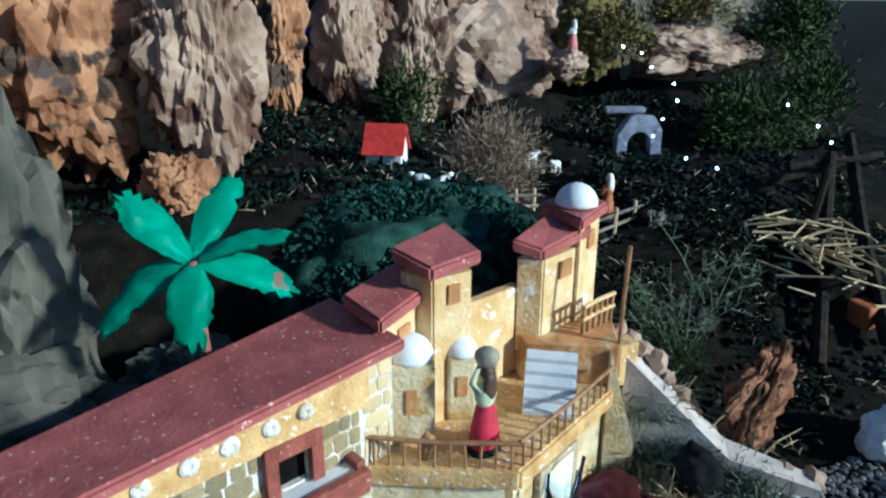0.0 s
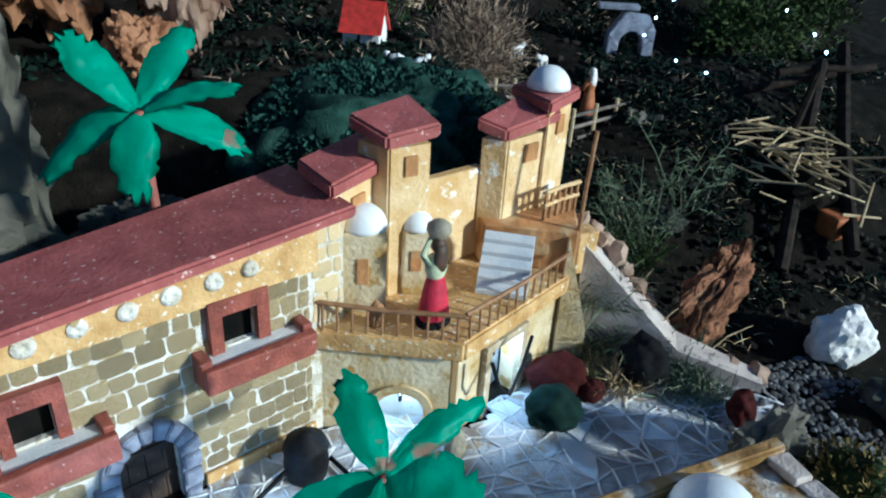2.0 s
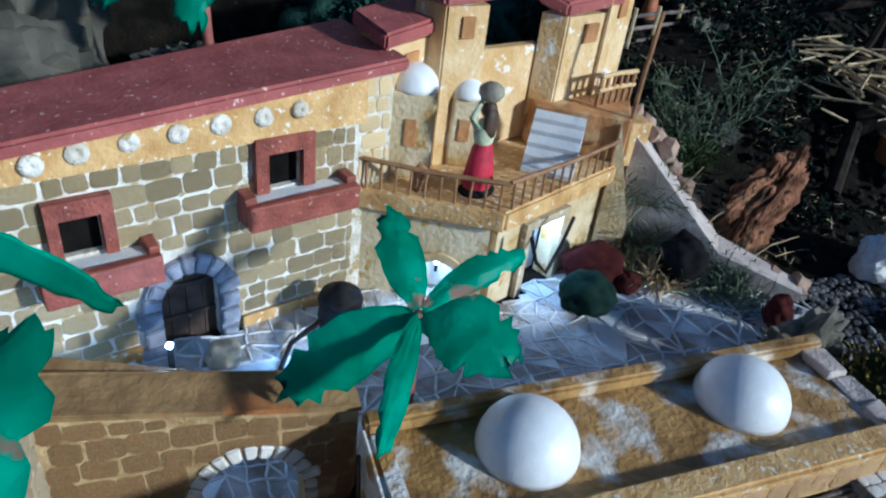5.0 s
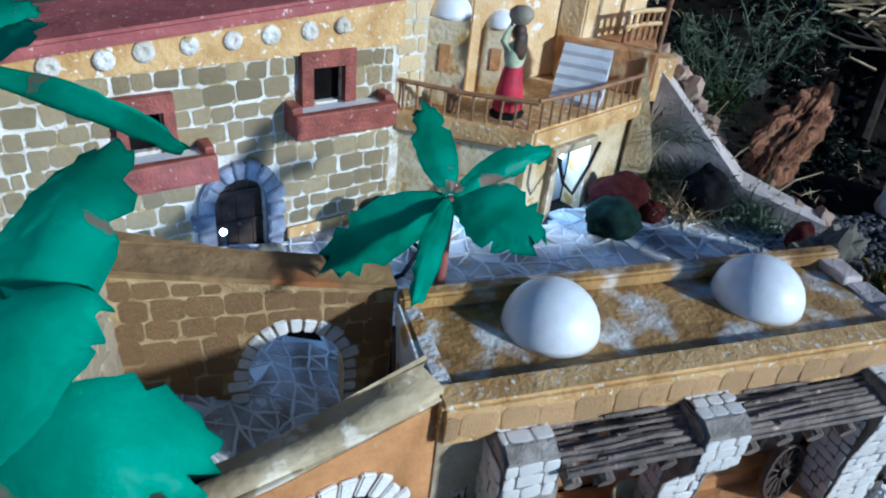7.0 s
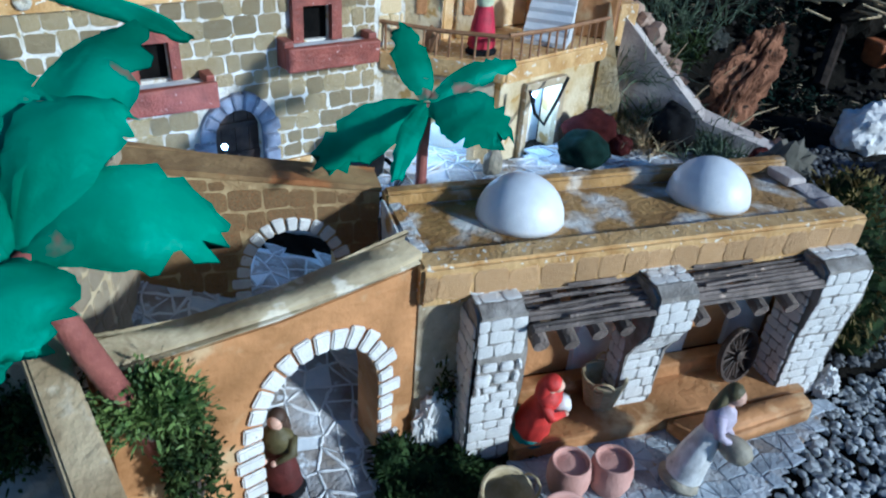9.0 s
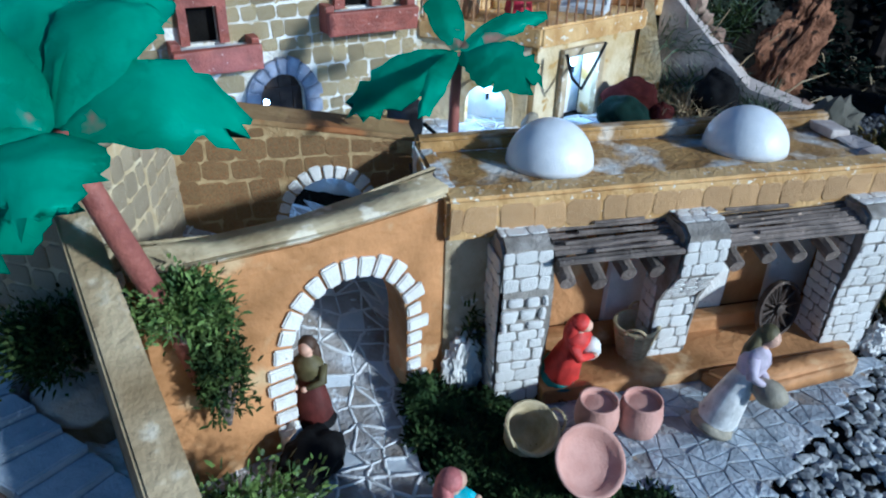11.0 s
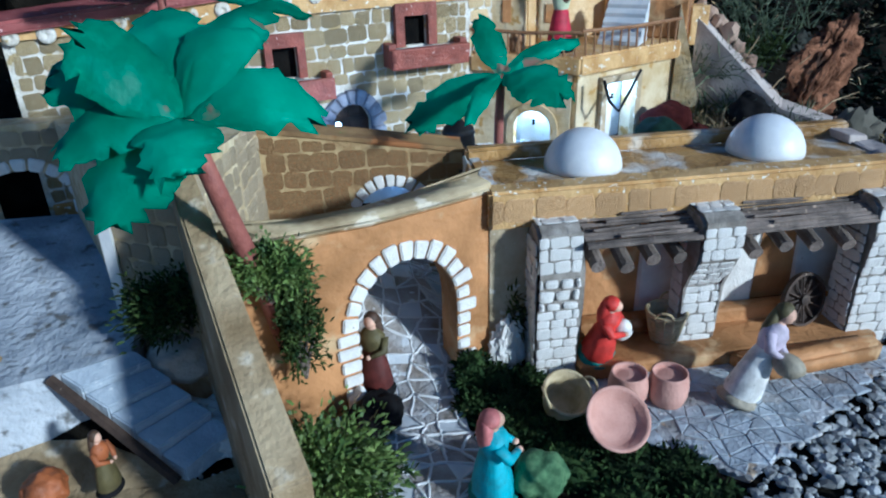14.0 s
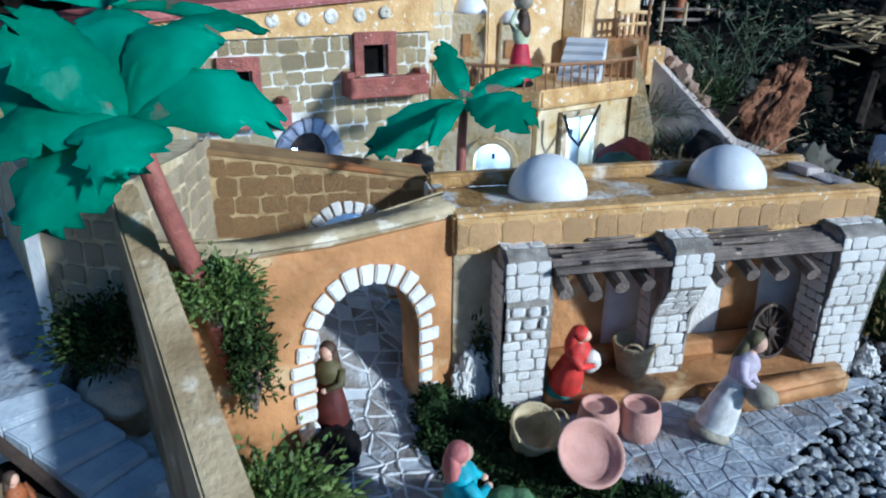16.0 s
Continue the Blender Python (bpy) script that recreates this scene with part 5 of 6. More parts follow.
# ---- plaster figures, plain shapes ----
def colour(name, c, rough=0.6):
    dull = max(c) < 0.06
    return mat(name, tuple(v * .75 for v in c), tuple(min(1, v * 1.2) for v in c), 90, 0.9 if dull else rough, 0.25, tuple(v * .5 for v in c), -0.02, 200, gloss=0.12 if dull else 0.5)


SKIN, HAIR = colour("painted_flesh", (0.62, 0.40, 0.28)), colour("painted_brown_hair", (0.06, 0.035, 0.02))
CLOTH = {k: colour("painted_" + k, v) for k, v in {"red": (0.52, 0.035, 0.022), "crimson": (0.40, 0.012, 0.045), "blue": (0.10, 0.40, 0.50), "lilac": (0.52, 0.46, 0.56), "white": (0.72, 0.71, 0.69), "green": (0.018, 0.045, 0.038), "teal": (0.05, 0.22, 0.20), "olive": (0.10, 0.085, 0.03), "maroon": (0.085, 0.018, 0.014), "rose": (0.48, 0.17, 0.16), "black": (0.012, 0.012, 0.014), "navy": (0.03, 0.06, 0.14), "navy2": (0.03, 0.08, 0.50), "sage": (0.45, 0.50, 0.33), "orange": (0.30, 0.10, 0.025), "stone": (0.30, 0.27, 0.20), "wine": (0.045, 0.010, 0.009), "bottle": (0.010, 0.024, 0.019), "soot": (0.008, 0.008, 0.009)}.items()}


def figure(x, y, z, h, turn, skirt, top, veil, base, label, extra=None, lean=(0, 0), fat=1.0):
    """A small painted statuette as one plain mesh: base, robe, bodice, arms, head and head-cloth."""
    m = Matrix.Translation((x, y, z)) @ pose(0, 0, 0, lean[0], lean[1], 0) @ pose(0, 0, 0, 0, 0, turn) @ Matrix.Diagonal((h * fat, h * fat, h, 1))
    bm = bmesh.new()
    lathe(bm, [(0.20, 0), (0.21, 0.03), (0.17, 0.06), (0.165, 0.07), (0.18, 0.10), (0.15, 0.30), (0.115, 0.48), (0.10, 0.54), (0.125, 0.62), (0.13, 0.70), (0.09, 0.765), (0.045, 0.79), (0.04, 0.82)], None, 20, [3, 3, 3, 0, 0, 0, 0, 1, 1, 1, 1, 4], 0.8)
    ball(bm, (0, -0.01, 0.875), 0.068, 14, (0.9, 1, 1.15), 4)
    ball(bm, (0, 0.018, 0.892), 0.078, 14, (0.98, 0.95, 1.12), 2)
    lathe(bm, [(0.075, 0.62), (0.098, 0.72), (0.080, 0.84), (0.06, 0.90)], Matrix.Translation((0, 0.055, 0)), 12, [2, 2, 2], 0.6)
    for s in (-1, 1):
        n = len(bm.faces)
        if extra == "raised":
            tube(bm, [(s * .11, 0, .70), (s * .15, -.05, .80), (s * .07, -.03, .97)], [0.042, 0.034, 0.022], 8)
        else:
            tube(bm, [(s * .12, 0, .70), (s * .15, -.06, .57), (s * .05, -.16, .54)], [0.048, 0.042, 0.025], 8)
        bm.faces.ensure_lookup_table()
        for f in bm.faces[n:]:
            f.material_index = 1
        ball(bm, (s * .05, -.04, .99) if extra == "raised" else (s * .04, -.17, .54), 0.028, 8, (1, 1, 1), 4)
    if extra == "raised":
        lathe(bm, [(0.05, 0.965), (0.09, 0.985), (0.125, 1.04), (0.12, 1.10), (0.07, 1.14), (0.02, 1.15)], Matrix.Translation((0, .01, 0)), 14, [5] * 5)
    if extra == "tray":
        ball(bm, (0.0, -0.20, 0.50), 0.13, 14, (1, 1, .8), 5)
    if extra == "bundle":
        ball(bm, (0.06, -0.13, 0.46), 0.11, 14, (.8, .8, 1.5), 5)
    for v in bm.verts:
        a = math.atan2(v.co.y, v.co.x)
        if 0.08 < v.co.z < 0.5:
            v.co.x *= 1 + 0.05 * math.sin(a * 9)
            v.co.y *= 1 + 0.05 * math.sin(a * 9)
        v.co = m @ v.co
    ob = part("figurine", bm, [skirt, top, veil, base, SKIN, CLOTH["stone"] if extra != "bundle" else CLOTH["white"]], None, "", True)
    return tagged(ob, label, "statuette", "painted statuettes")


C = CLOTH
figure(0.297, 0.536, 0.2572, 0.102, 205, C["crimson"], C["sage"], HAIR, C["black"], "painted woman statuette in a crimson skirt balancing a jar", "raised")
figure(0.230, 0.162, 0.0205, 0.078, 60, C["red"], C["red"], C["red"], C["teal"], "painted statuette in a bright red robe with white bundle", "bundle", (14, 6), 1.5)
figure(0.342, 0.084, 0.0048, 0.108, 35, C["white"], C["lilac"], C["olive"], C["stone"], "painted woman statuette in a lilac dress carrying bread", "tray", (-4, 24), 1.1)
figure(0.004, 0.158, 0.012, 0.088, -30, C["maroon"], C["olive"], HAIR, C["black"], "painted man statuette in dark red clothes", None, (0, 0), 1.15)
figure(0.088, 0.009, 0.003, 0.088, 95, C["blue"], C["blue"], C["rose"], C["teal"], "painted woman statuette in a sky-blue dress and pink veil", None, (0, 0), 1.35)
figure(-0.215, 0.052, 0.022, 0.060, 70, C["olive"], C["orange"], HAIR, C["black"], "painted man statuette beside the plank ramp", None)
figure(0.779, 0.971, 0.315, 0.090, 200, C["orange"], C["orange"], C["white"], C["black"], "distant painted statuette in orange clothes", None)
figure(0.975, 0.840, 0.245, 0.085, 200, C["navy"], C["navy"], HAIR, C["black"], "distant painted statuette in dark blue clothes", None)


def bundle(x, y, z, rx, ry, rz, material, name, label, category, turn=0, group=""):
    """A lumpy filled form, sagging on its support."""
    bm = bmesh.new()
    r = bmesh.ops.create_icosphere(bm, subdivisions=4, radius=1.0)
    for v in bm.verts:
        k = 1 + 0.24 * noise.noise(v.co * 1.7 + Vector((x * 40, y * 40, 0))) + 0.10 * noise.noise(v.co * 4 + Vector((y * 30, 0, 0)))
        v.co = Vector((v.co.x * rx * k, v.co.y * ry * k, max(-0.75, v.co.z) * rz * k))
        v.co = pose(x, y, z + rz * 0.72, 0, 0, turn) @ v.co
    return tagged(part(name, bm, material, None, "", True), label, category, group)


bundle(0.462, 0.527, 0.126, 0.036, 0.024, 0.030, C["wine"], "sack", "dark red lumpy sack in the courtyard", "sack", -25, "courtyard sacks")
bundle(0.428, 0.480, 0.126, 0.034, 0.026, 0.026, C["bottle"], "sack", "dark green lumpy sack in the courtyard", "sack", -15, "courtyard sacks")
bundle(0.575, 0.508, 0.126, 0.032, 0.030, 0.038, C["soot"], "sack", "blackish lumpy sack with grey patch", "sack", 30, "courtyard sacks")
bundle(0.640, 0.405, 0.126, 0.022, 0.016, 0.022, C["wine"], "sack", "small dark red sack near the roof's end", "sack", 40, "courtyard sacks")
bundle(0.495, 0.500, 0.126, 0.016, 0.014, 0.016, C["wine"], "sack", "small brown sack between larger ones", "sack", 10, "courtyard sacks")
bundle(0.001, 0.108, 0.002, 0.024, 0.030, 0.022, C["soot"], "sack", "black shiny sack lying on the street", "sack", -30)
bundle(0.128, 0.010, 0.004, 0.022, 0.020, 0.020, mat("green_weave", (0.06, 0.13, 0.05), (0.15, 0.26, 0.11), 160, .7, .6), "cabbage", "round green cabbage on the moss", "cabbage")
bundle(-0.262, 0.050, 0.022, 0.017, 0.016, 0.015, C["orange"], "pumpkin", "small round orange pumpkin", "pumpkin")
bundle(-0.168, 0.150, 0.060, 0.030, 0.024, 0.022, mat("pale_clay", (0.40, 0.34, 0.27), (0.55, 0.50, 0.42), 40, .9, .6), "clay_clump", "pale clay clump holding the sprig", "clay")
bundle(0.300, 0.470, 0.126, 0.012, 0.010, 0.02, C["stone"], "jar", "small brown jar before the doorway", "jar")
bundle(0.238, 0.548, 0.257, 0.009, 0.008, 0.017, WOOD, "jar", "brown jug standing on the terrace", "jar")
bundle(0.032, 0.470, 0.126, 0.016, 0.014, 0.016, C["stone"], "tree_stump", "grey-brown stump in the courtyard", "stump")

# brazier pot with its cable
pot(0.149, 0.500, 0.126, [(0.012, 0), (0.020, 0.002), (0.023, 0.018), (0.021, 0.036), (0.023, 0.038), (0.020, 0.046), (0.008, 0.052), (0.006, 0.056), (0.001, 0.057)], BLACK, "cauldron", "round black cauldron with a lid", "pot")
cable = thing("cable", "black electric cable looping over the courtyard", "cable", (0.10, 0.47, 0.128))
bm = bmesh.new()
tube(bm, [(0.126, 0.492, .145), (0.095, 0.475, .136), (0.082, 0.450, .129), (0.090, 0.425, .129), (0.12, 0.415, .129), (0.16, 0.43, .130), (0.19, 0.47, .132), (0.172, 0.496, .145)], 0.0026, 7)
hang(bm, "wire", BLACK, cable, True)
bm = bmesh.new()
tube(bm, [(-0.010, 0.4085, .200), (-0.0105, 0.416, .172), (-0.013, 0.440, .146), (-0.016, 0.462, .1295), (-0.05, 0.475, .1285)], 0.0026, 7)
hang(bm, "drop", BLACK, cable, True)
bm = bmesh.new()
tube(bm, [(0.345, 0.487, .225), (0.352, 0.480, .198), (0.365, 0.478, .184), (0.385, 0.490, .210), (0.405, 0.508, .2318)], 0.0022, 6)
hang(bm, "twisted_wire", BLACK, cable, True)

# cool white lamps on the cable: small glowing bulbs, each with the light it gives
for x, y, z, e in ((-0.010, 0.408, 0.210, 0.07), (0.383, 0.549, 0.196, 0.16), (0.265, 0.541, 0.168, 0.07), (0.096, 0.452, 0.140, 0.05), (-0.120, 0.430, 0.150, 0.07)):
    b = thing("led_lamp", "tiny cool white electric bulb, lit", "lamp", (x, y, z), "cool white bulbs")
    bm = bmesh.new()
    ball(bm, (x, y, z), 0.0030, 10)
    hang(bm, "bulb", LEDW, b, True)
    bm = bmesh.new()
    tube(bm, [(x, y, z - 0.0024), (x, y, z - 0.012)], 0.0022, 8)
    hang(bm, "socket", BLACK, b)
    l = bpy.data.lights.new("led_light", "POINT")
    l.energy, l.color, l.shadow_soft_size = e, (0.78, 0.87, 1.0), 0.004
    lo = new("led_light", l)
    lo.location = (x, y - 0.0055, z + 0.0055)


# ---- rocks, far hills and the back of the landscape ----
def rock(x, y, z, rx, ry, rz, material, name, label, category="rock", seed=1, crumple=0.34, sub=5, group=""):
    """A boulder of crumpled, stiffened paper: broad bulges and sharp creases."""
    bm = bmesh.new()
    bmesh.ops.create_icosphere(bm, subdivisions=sub, radius=1.0)
    o = Vector((seed * 3.7, seed * 1.3, seed * 2.1))
    for v in bm.verts:
        p = v.co.copy()
        k = 1 + 0.35 * noise.noise(p * 1.3 + o)
        q = Vector((p.x * 1.5, p.y * 1.5, p.z * (1.5 * rz / max(rx, ry)) ** 0.6 * 1.2)) * 1.6 + o
        d = noise.voronoi(q)[0]
        k += crumple * ((d[1] - d[0]) - 0.3) + crumple * 0.5 * (noise.voronoi(q * 2.7)[0][1] - noise.voronoi(q * 2.7)[0][0] - 0.3)
        k += crumple * 0.25 * abs(noise.noise(Vector((p.x * 7, p.y * 7, p.z * 2)) + o))
        v.co = Vector((x + p.x * rx * k, y + p.y * ry * k, z + p.z * rz * k))
    return tagged(part(name, bm, material), label, category, group)


G = "paper rocks of the background"
rock(-0.175, 0.80, 0.33, 0.125, 0.10, 0.30, PAPERG, "paper_rock", "pale grey crumpled paper rock column", seed=1, group=G)
rock(-0.16, 0.66, 0.27, 0.17, 0.06, 0.11, PAPERG, "paper_rock", "grey-green crumpled paper rock behind the house", seed=2, group=G)
rock(0.03, 0.73, 0.30, 0.06, 0.04, 0.055, PAPERG, "paper_rock", "low grey paper rock beneath the palm", seed=3, group=G)
rock(0.135, 1.15, 0.60, 0.085, 0.08, 0.20, PAPER, "paper_rock", "tan crumpled paper rock pillar", seed=4, group=G)
rock(-0.06, 1.22, 0.62, 0.12, 0.09, 0.20, PAPERO, "paper_rock", "rust-brown crumpled paper rock", seed=5, group=G)
rock(0.07, 1.06, 0.42, 0.06, 0.05, 0.06, PAPERO, "paper_rock", "rust-coloured paper rock foot", seed=6, group=G)
rock(0.46, 1.48, 0.60, 0.07, 0.06, 0.15, PAPER, "paper_rock", "narrow tan paper rock", seed=7, group=G)
rock(0.30, 1.42, 0.64, 0.06, 0.06, 0.16, PAPERO, "paper_rock", "rust-brown folded paper rock", seed=31, group=G)
rock(0.56, 1.60, 0.66, 0.09, 0.07, 0.15, PAPER, "paper_rock", "tan paper rock behind the fern", seed=32, group=G)
rock(0.98, 1.62, 0.66, 0.12, 0.08, 0.13, PAPER, "paper_rock", "pinkish folded paper rock", seed=33, group=G)
rock(-0.30, 1.05, 0.62, 0.12, 0.12, 0.25, PAPERO, "paper_rock", "dark rust paper rock column", seed=34, group=G)
rock(0.0, 0.98, 0.36, 0.09, 0.06, 0.06, EARTH, "earth_mound", "earth mound at the rock foot, coloured as in shade", "mound", seed=35, sub=4)
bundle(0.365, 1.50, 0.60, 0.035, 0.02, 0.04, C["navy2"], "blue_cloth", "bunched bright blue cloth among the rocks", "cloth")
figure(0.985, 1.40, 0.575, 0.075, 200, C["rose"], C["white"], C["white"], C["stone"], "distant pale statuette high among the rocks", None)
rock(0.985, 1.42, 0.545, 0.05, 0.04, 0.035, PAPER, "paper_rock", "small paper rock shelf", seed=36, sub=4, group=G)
rock(0.36, 1.62, 0.50, 0.22, 0.10, 0.20, EARTH, "earth_bank", "earth bank between the rocks, coloured as in shade", "bank", seed=8)
rock(0.84, 1.60, 0.55, 0.23, 0.10, 0.15, PAPER, "paper_rock", "broad pinkish paper rock over the cave", seed=9, group=G)
rock(0.66, 1.56, 0.58, 0.08, 0.07, 0.18, PAPER, "paper_rock", "folded tan paper rock", seed=10, group=G)
# solid black lump in place of a cave, its inner shade given by colour
rock(0.88, 1.50, 0.385, 0.15, 0.10, 0.085, HOLLOWSHADE, "cave_shade", "solid black form standing for the shade inside a cave", "cave", seed=11, crumple=.1)
rock(1.12, 1.55, 0.60, 0.10, 0.06, 0.11, MOSSY, "moss_rock", "boulder covered in yellowish moss", seed=12)
rock(1.50, 1.55, 0.55, 0.22, 0.10, 0.07, PAPER, "paper_rock", "flat pinkish paper rock ledge", seed=13, group=G)
rock(1.62, 1.60, 0.72, 0.34, 0.12, 0.14, PAPERG, "paper_rock", "grey paper rock wall", seed=14, group=G)
rock(1.28, 1.60, 0.66, 0.10, 0.08, 0.16, PAPERG, "paper_rock", "dark grey paper rock", seed=15, group=G)
# added slopes, near-black so that the backdrop reads as shaded
rock(0.80, 1.95, 0.75, 1.4, 0.18, 0.55, EARTH, "earth_bank", "near-black slope added to close the view, coloured as in shade", "bank", seed=16)
rock(-0.55, 1.20, 0.55, 0.25, 0.5, 0.55, EARTH, "earth_bank", "near-black slope added beside the rocks, coloured as in shade", "bank", seed=17)
rock(0.88, 0.92, 0.29, 0.06, 0.04, 0.05, PAPERG, "stone", "grey round stone by the fence", "stone", seed=18, sub=4)
rock(0.885, 0.77, 0.205, 0.038, 0.03, 0.026, PAPERG, "stone", "grey rounded field stone", "stone", seed=19, sub=4)
rock(0.80, 0.75, 0.20, 0.03, 0.03, 0.026, PAPERG, "stone", "grey field stone beside the shrub", "stone", seed=20, sub=4)
rock(0.875, 0.46, 0.150, 0.048, 0.04, 0.040, WSTONE, "stone", "bright white broken stone lying in gravel", "stone", seed=21, sub=4, crumple=.2)
rock(0.85, 0.34, 0.13, 0.05, 0.05, 0.03, PAPERG, "stone", "grey flat stone in the gravel", "stone", seed=22, sub=4)
rock(0.640, 0.255, 0.08, 0.060, 0.075, 0.100, MOSS, "moss_rock", "mossy boulder beside the workshop", seed=23, crumple=.15, sub=4)
rock(0.141, 0.182, 0.026, 0.017, 0.010, 0.038, WSTONE, "plaster_stone", "small heap of white plaster stones", "stones", seed=24, sub=4, crumple=.5)
rock(0.568, 0.150, 0.012, 0.013, 0.012, 0.022, WSTONE, "plaster_stone", "white plaster stone beside the pillar", "stones", seed=25, sub=4, crumple=.5)
rock(-0.012, 0.128, 0.012, 0.011, 0.008, 0.024, WSTONE, "plaster_stone", "white plaster stone at the gate jamb", "stones", seed=29, sub=3, crumple=.4)
rock(-0.345, 0.135, 0.060, 0.040, 0.050, 0.055, STAIRW, "boulder", "rounded brown-grey boulder beside the pavement", "stone", seed=41, sub=4, crumple=.12)
rock(-0.120, 0.100, 0.020, 0.030, 0.018, 0.016, WSTONE, "plaster_stone", "white plaster smears beneath the sprig", "stones", seed=42, sub=4, crumple=.5)
rock(-0.145, 0.118, 0.030, 0.036, 0.022, 0.018, WSTONE, "plaster_stone", "white plaster crumbs at the wall's foot", "stones", seed=26, sub=4, crumple=.5)
blades(2600, lambda rs: (lambda a, e, k: ((0.640 + .064 * k * math.cos(a) * math.cos(e), 0.255 + .08 * k * math.sin(a) * math.cos(e), 0.08 + .108 * k * math.sin(e)), (math.cos(a) * math.cos(e), math.sin(a) * math.cos(e), math.sin(e))))(rs.uniform(0, 6.28), math.asin(rs.uniform(-.5, 1)), rs.uniform(.9, 1.12)), 0.010, 0.0028, 0.3, MOSSY, "hanging_moss", None, "yellow-green moss growing over the boulder", "moss", seed=51, kind="stuff")


def hill_z(x, y):
    d = ((x - 0.36) / 0.26) ** 2 + ((y - 0.90) / 0.20) ** 2
    return 0.14 * max(0, 1 - d) ** 0.7


bm = bmesh.new()
bmesh.ops.create_icosphere(bm, subdivisions=5, radius=1.0)
for v in bm.verts:
    k = 1 + 0.16 * noise.noise(v.co * 3) + 0.12 * noise.noise(v.co * 9)
    v.co = Vector((0.36 + v.co.x * 0.24 * k, 0.90 + v.co.y * 0.19 * k, 0.28 + v.co.z * 0.150 * k))
tagged(part("mossy_hill", bm, HILLMOSS, None, "", True), "rounded dark mossy hill behind the house", "hill")


def on_hill(rs):
    a, e = rs.uniform(0, 6.28), math.asin(rs.uniform(0, 1))
    d = np.array((math.cos(a) * math.cos(e), math.sin(a) * math.cos(e), math.sin(e)))
    return (0.36 + d[0] * .245, 0.90 + d[1] * .195, 0.28 + d[2] * .155), d


blades(12000, on_hill, 0.012, 0.0060, 0.1, HILLMOSS, "hill_moss", None, "dark blue-green moss covering the hill", "moss", seed=52, kind="stuff")
bush(0.56, 1.36, 0.40, 0.06, 0.05, 0.13, 1500, 0.018, 0.004, PLANT, "green fern-like sprig among the rocks", 61)
bush(1.36, 1.20, 0.32, 0.14, 0.08, 0.14, 2600, 0.020, 0.005, PLANT, "dark green sprig under the rocks", 62)
bush(1.60, 1.20, 0.34, 0.12, 0.08, 0.16, 1800, 0.020, 0.005, PLANT, "dark green sprig beside the huts", 63)
bush(1.15, 1.45, 0.55, 0.08, 0.05, 0.09, 1500, 0.016, 0.005, MOSSY, "yellowish moss clump high on the rocks", 64)
bush(1.45, 1.50, 0.62, 0.12, 0.05, 0.06, 1200, 0.016, 0.005, MOSSY, "yellow-green moss along the rock ledge", 65)
bush(1.75, 1.45, 0.46, 0.16, 0.10, 0.20, 2600, 0.024, 0.006, PLANT, "dark leafy sprig on the far slope", 67)
bush(1.30, 1.75, 0.95, 0.40, 0.10, 0.20, 3600, 0.030, 0.008, PLANT, "dark foliage along the slope's crest", 68)
bush(0.632, 1.13, 0.29, 0.085, 0.07, 0.15, 6500, 0.022, 0.0016, DRYBUSH, "dry brown wiry bush", 66)

def litter(x0, x1, y0, y1):
    def place(rs):
        x, y = rs.uniform(x0, x1), rs.uniform(y0, y1)
        while noise.noise(Vector((x * 7, y * 7, 5))) < -0.08:
            x, y = rs.uniform(x0, x1), rs.uniform(y0, y1)
        return (x, y, ground_z(x, y) + rs.uniform(-.004, .010)), (rs.normal(0, .6), rs.normal(0, .6), .2)
    return place


blades(9000, litter(-0.1, 1.7, 0.98, 1.55), 0.020, 0.0060, 0.2, MOSSD, "undergrowth", None, "tangled moss and leaf litter, coloured as in shade", "undergrowth", seed=71, kind="stuff")
blades(5000, litter(0.62, 1.35, 0.56, 1.0), 0.016, 0.0042, 0.2, MOSSD, "undergrowth", None, "leaf litter below the shrubs, coloured as in shade", "undergrowth", seed=72, kind="stuff")
blades(1500, litter(0.10, 1.6, 0.95, 1.5), 0.022, 0.0020, 0.1, DRYBUSH, "dry_litter", None, "scattered dry brown stalks on the slope", "undergrowth", seed=73, kind="stuff")
blades(900, litter(0.66, 1.35, 0.50, 1.0), 0.022, 0.0016, 0.1, STRAW, "dry_litter", None, "scattered pale straw on dark soil", "undergrowth", seed=74, kind="stuff")
pebbles("scree", "broken stones on the slope, coloured as in shade", lambda rs: (rs.uniform(0.1, 1.5), rs.uniform(0.98, 1.5)), 700, 0.009, SCREE, 12)
pebbles("scree", "broken stones behind the courtyard wall, coloured as in shade", lambda rs: (rs.uniform(0.70, 1.2), rs.uniform(0.50, 0.95)), 500, 0.007, SCREE, 13)

# little white house with a red roof
hut = thing("cottage", "tiny white cottage with a red roof", "house", (0.43, 1.16, 0.37))
CM = frame_at(0.43, 1.16, -35)
bm = bmesh.new()
box(bm, -0.032, 0.032, -0.026, 0.026, 0.372, 0.440, CM, 0.001)
prism_pts = [(-0.026, 0.4401), (0.026, 0.4401), (0.0, 0.480)]
side = Matrix(((0, 1, 0, 0), (1, 0, 0, 0), (0, 0, 1, 0), (0, 0, 0, 1)))
slab(bm, [prism_pts], 0.064, CM @ side, -0.032)
hang(bm, "wall", WHITE, hut)
for s in (-1, 1):
    bm = bmesh.new()
    slab(bm, [[(s * 0.030, 0.4365), (s * 0.0, 0.4815), (s * 0.0, 0.4875), (s * 0.035, 0.4370)]], 0.074, CM @ side, -0.037)
    hang(bm, "roof", C["red"], hut, label="bright red roof slope")
bm = bmesh.new()
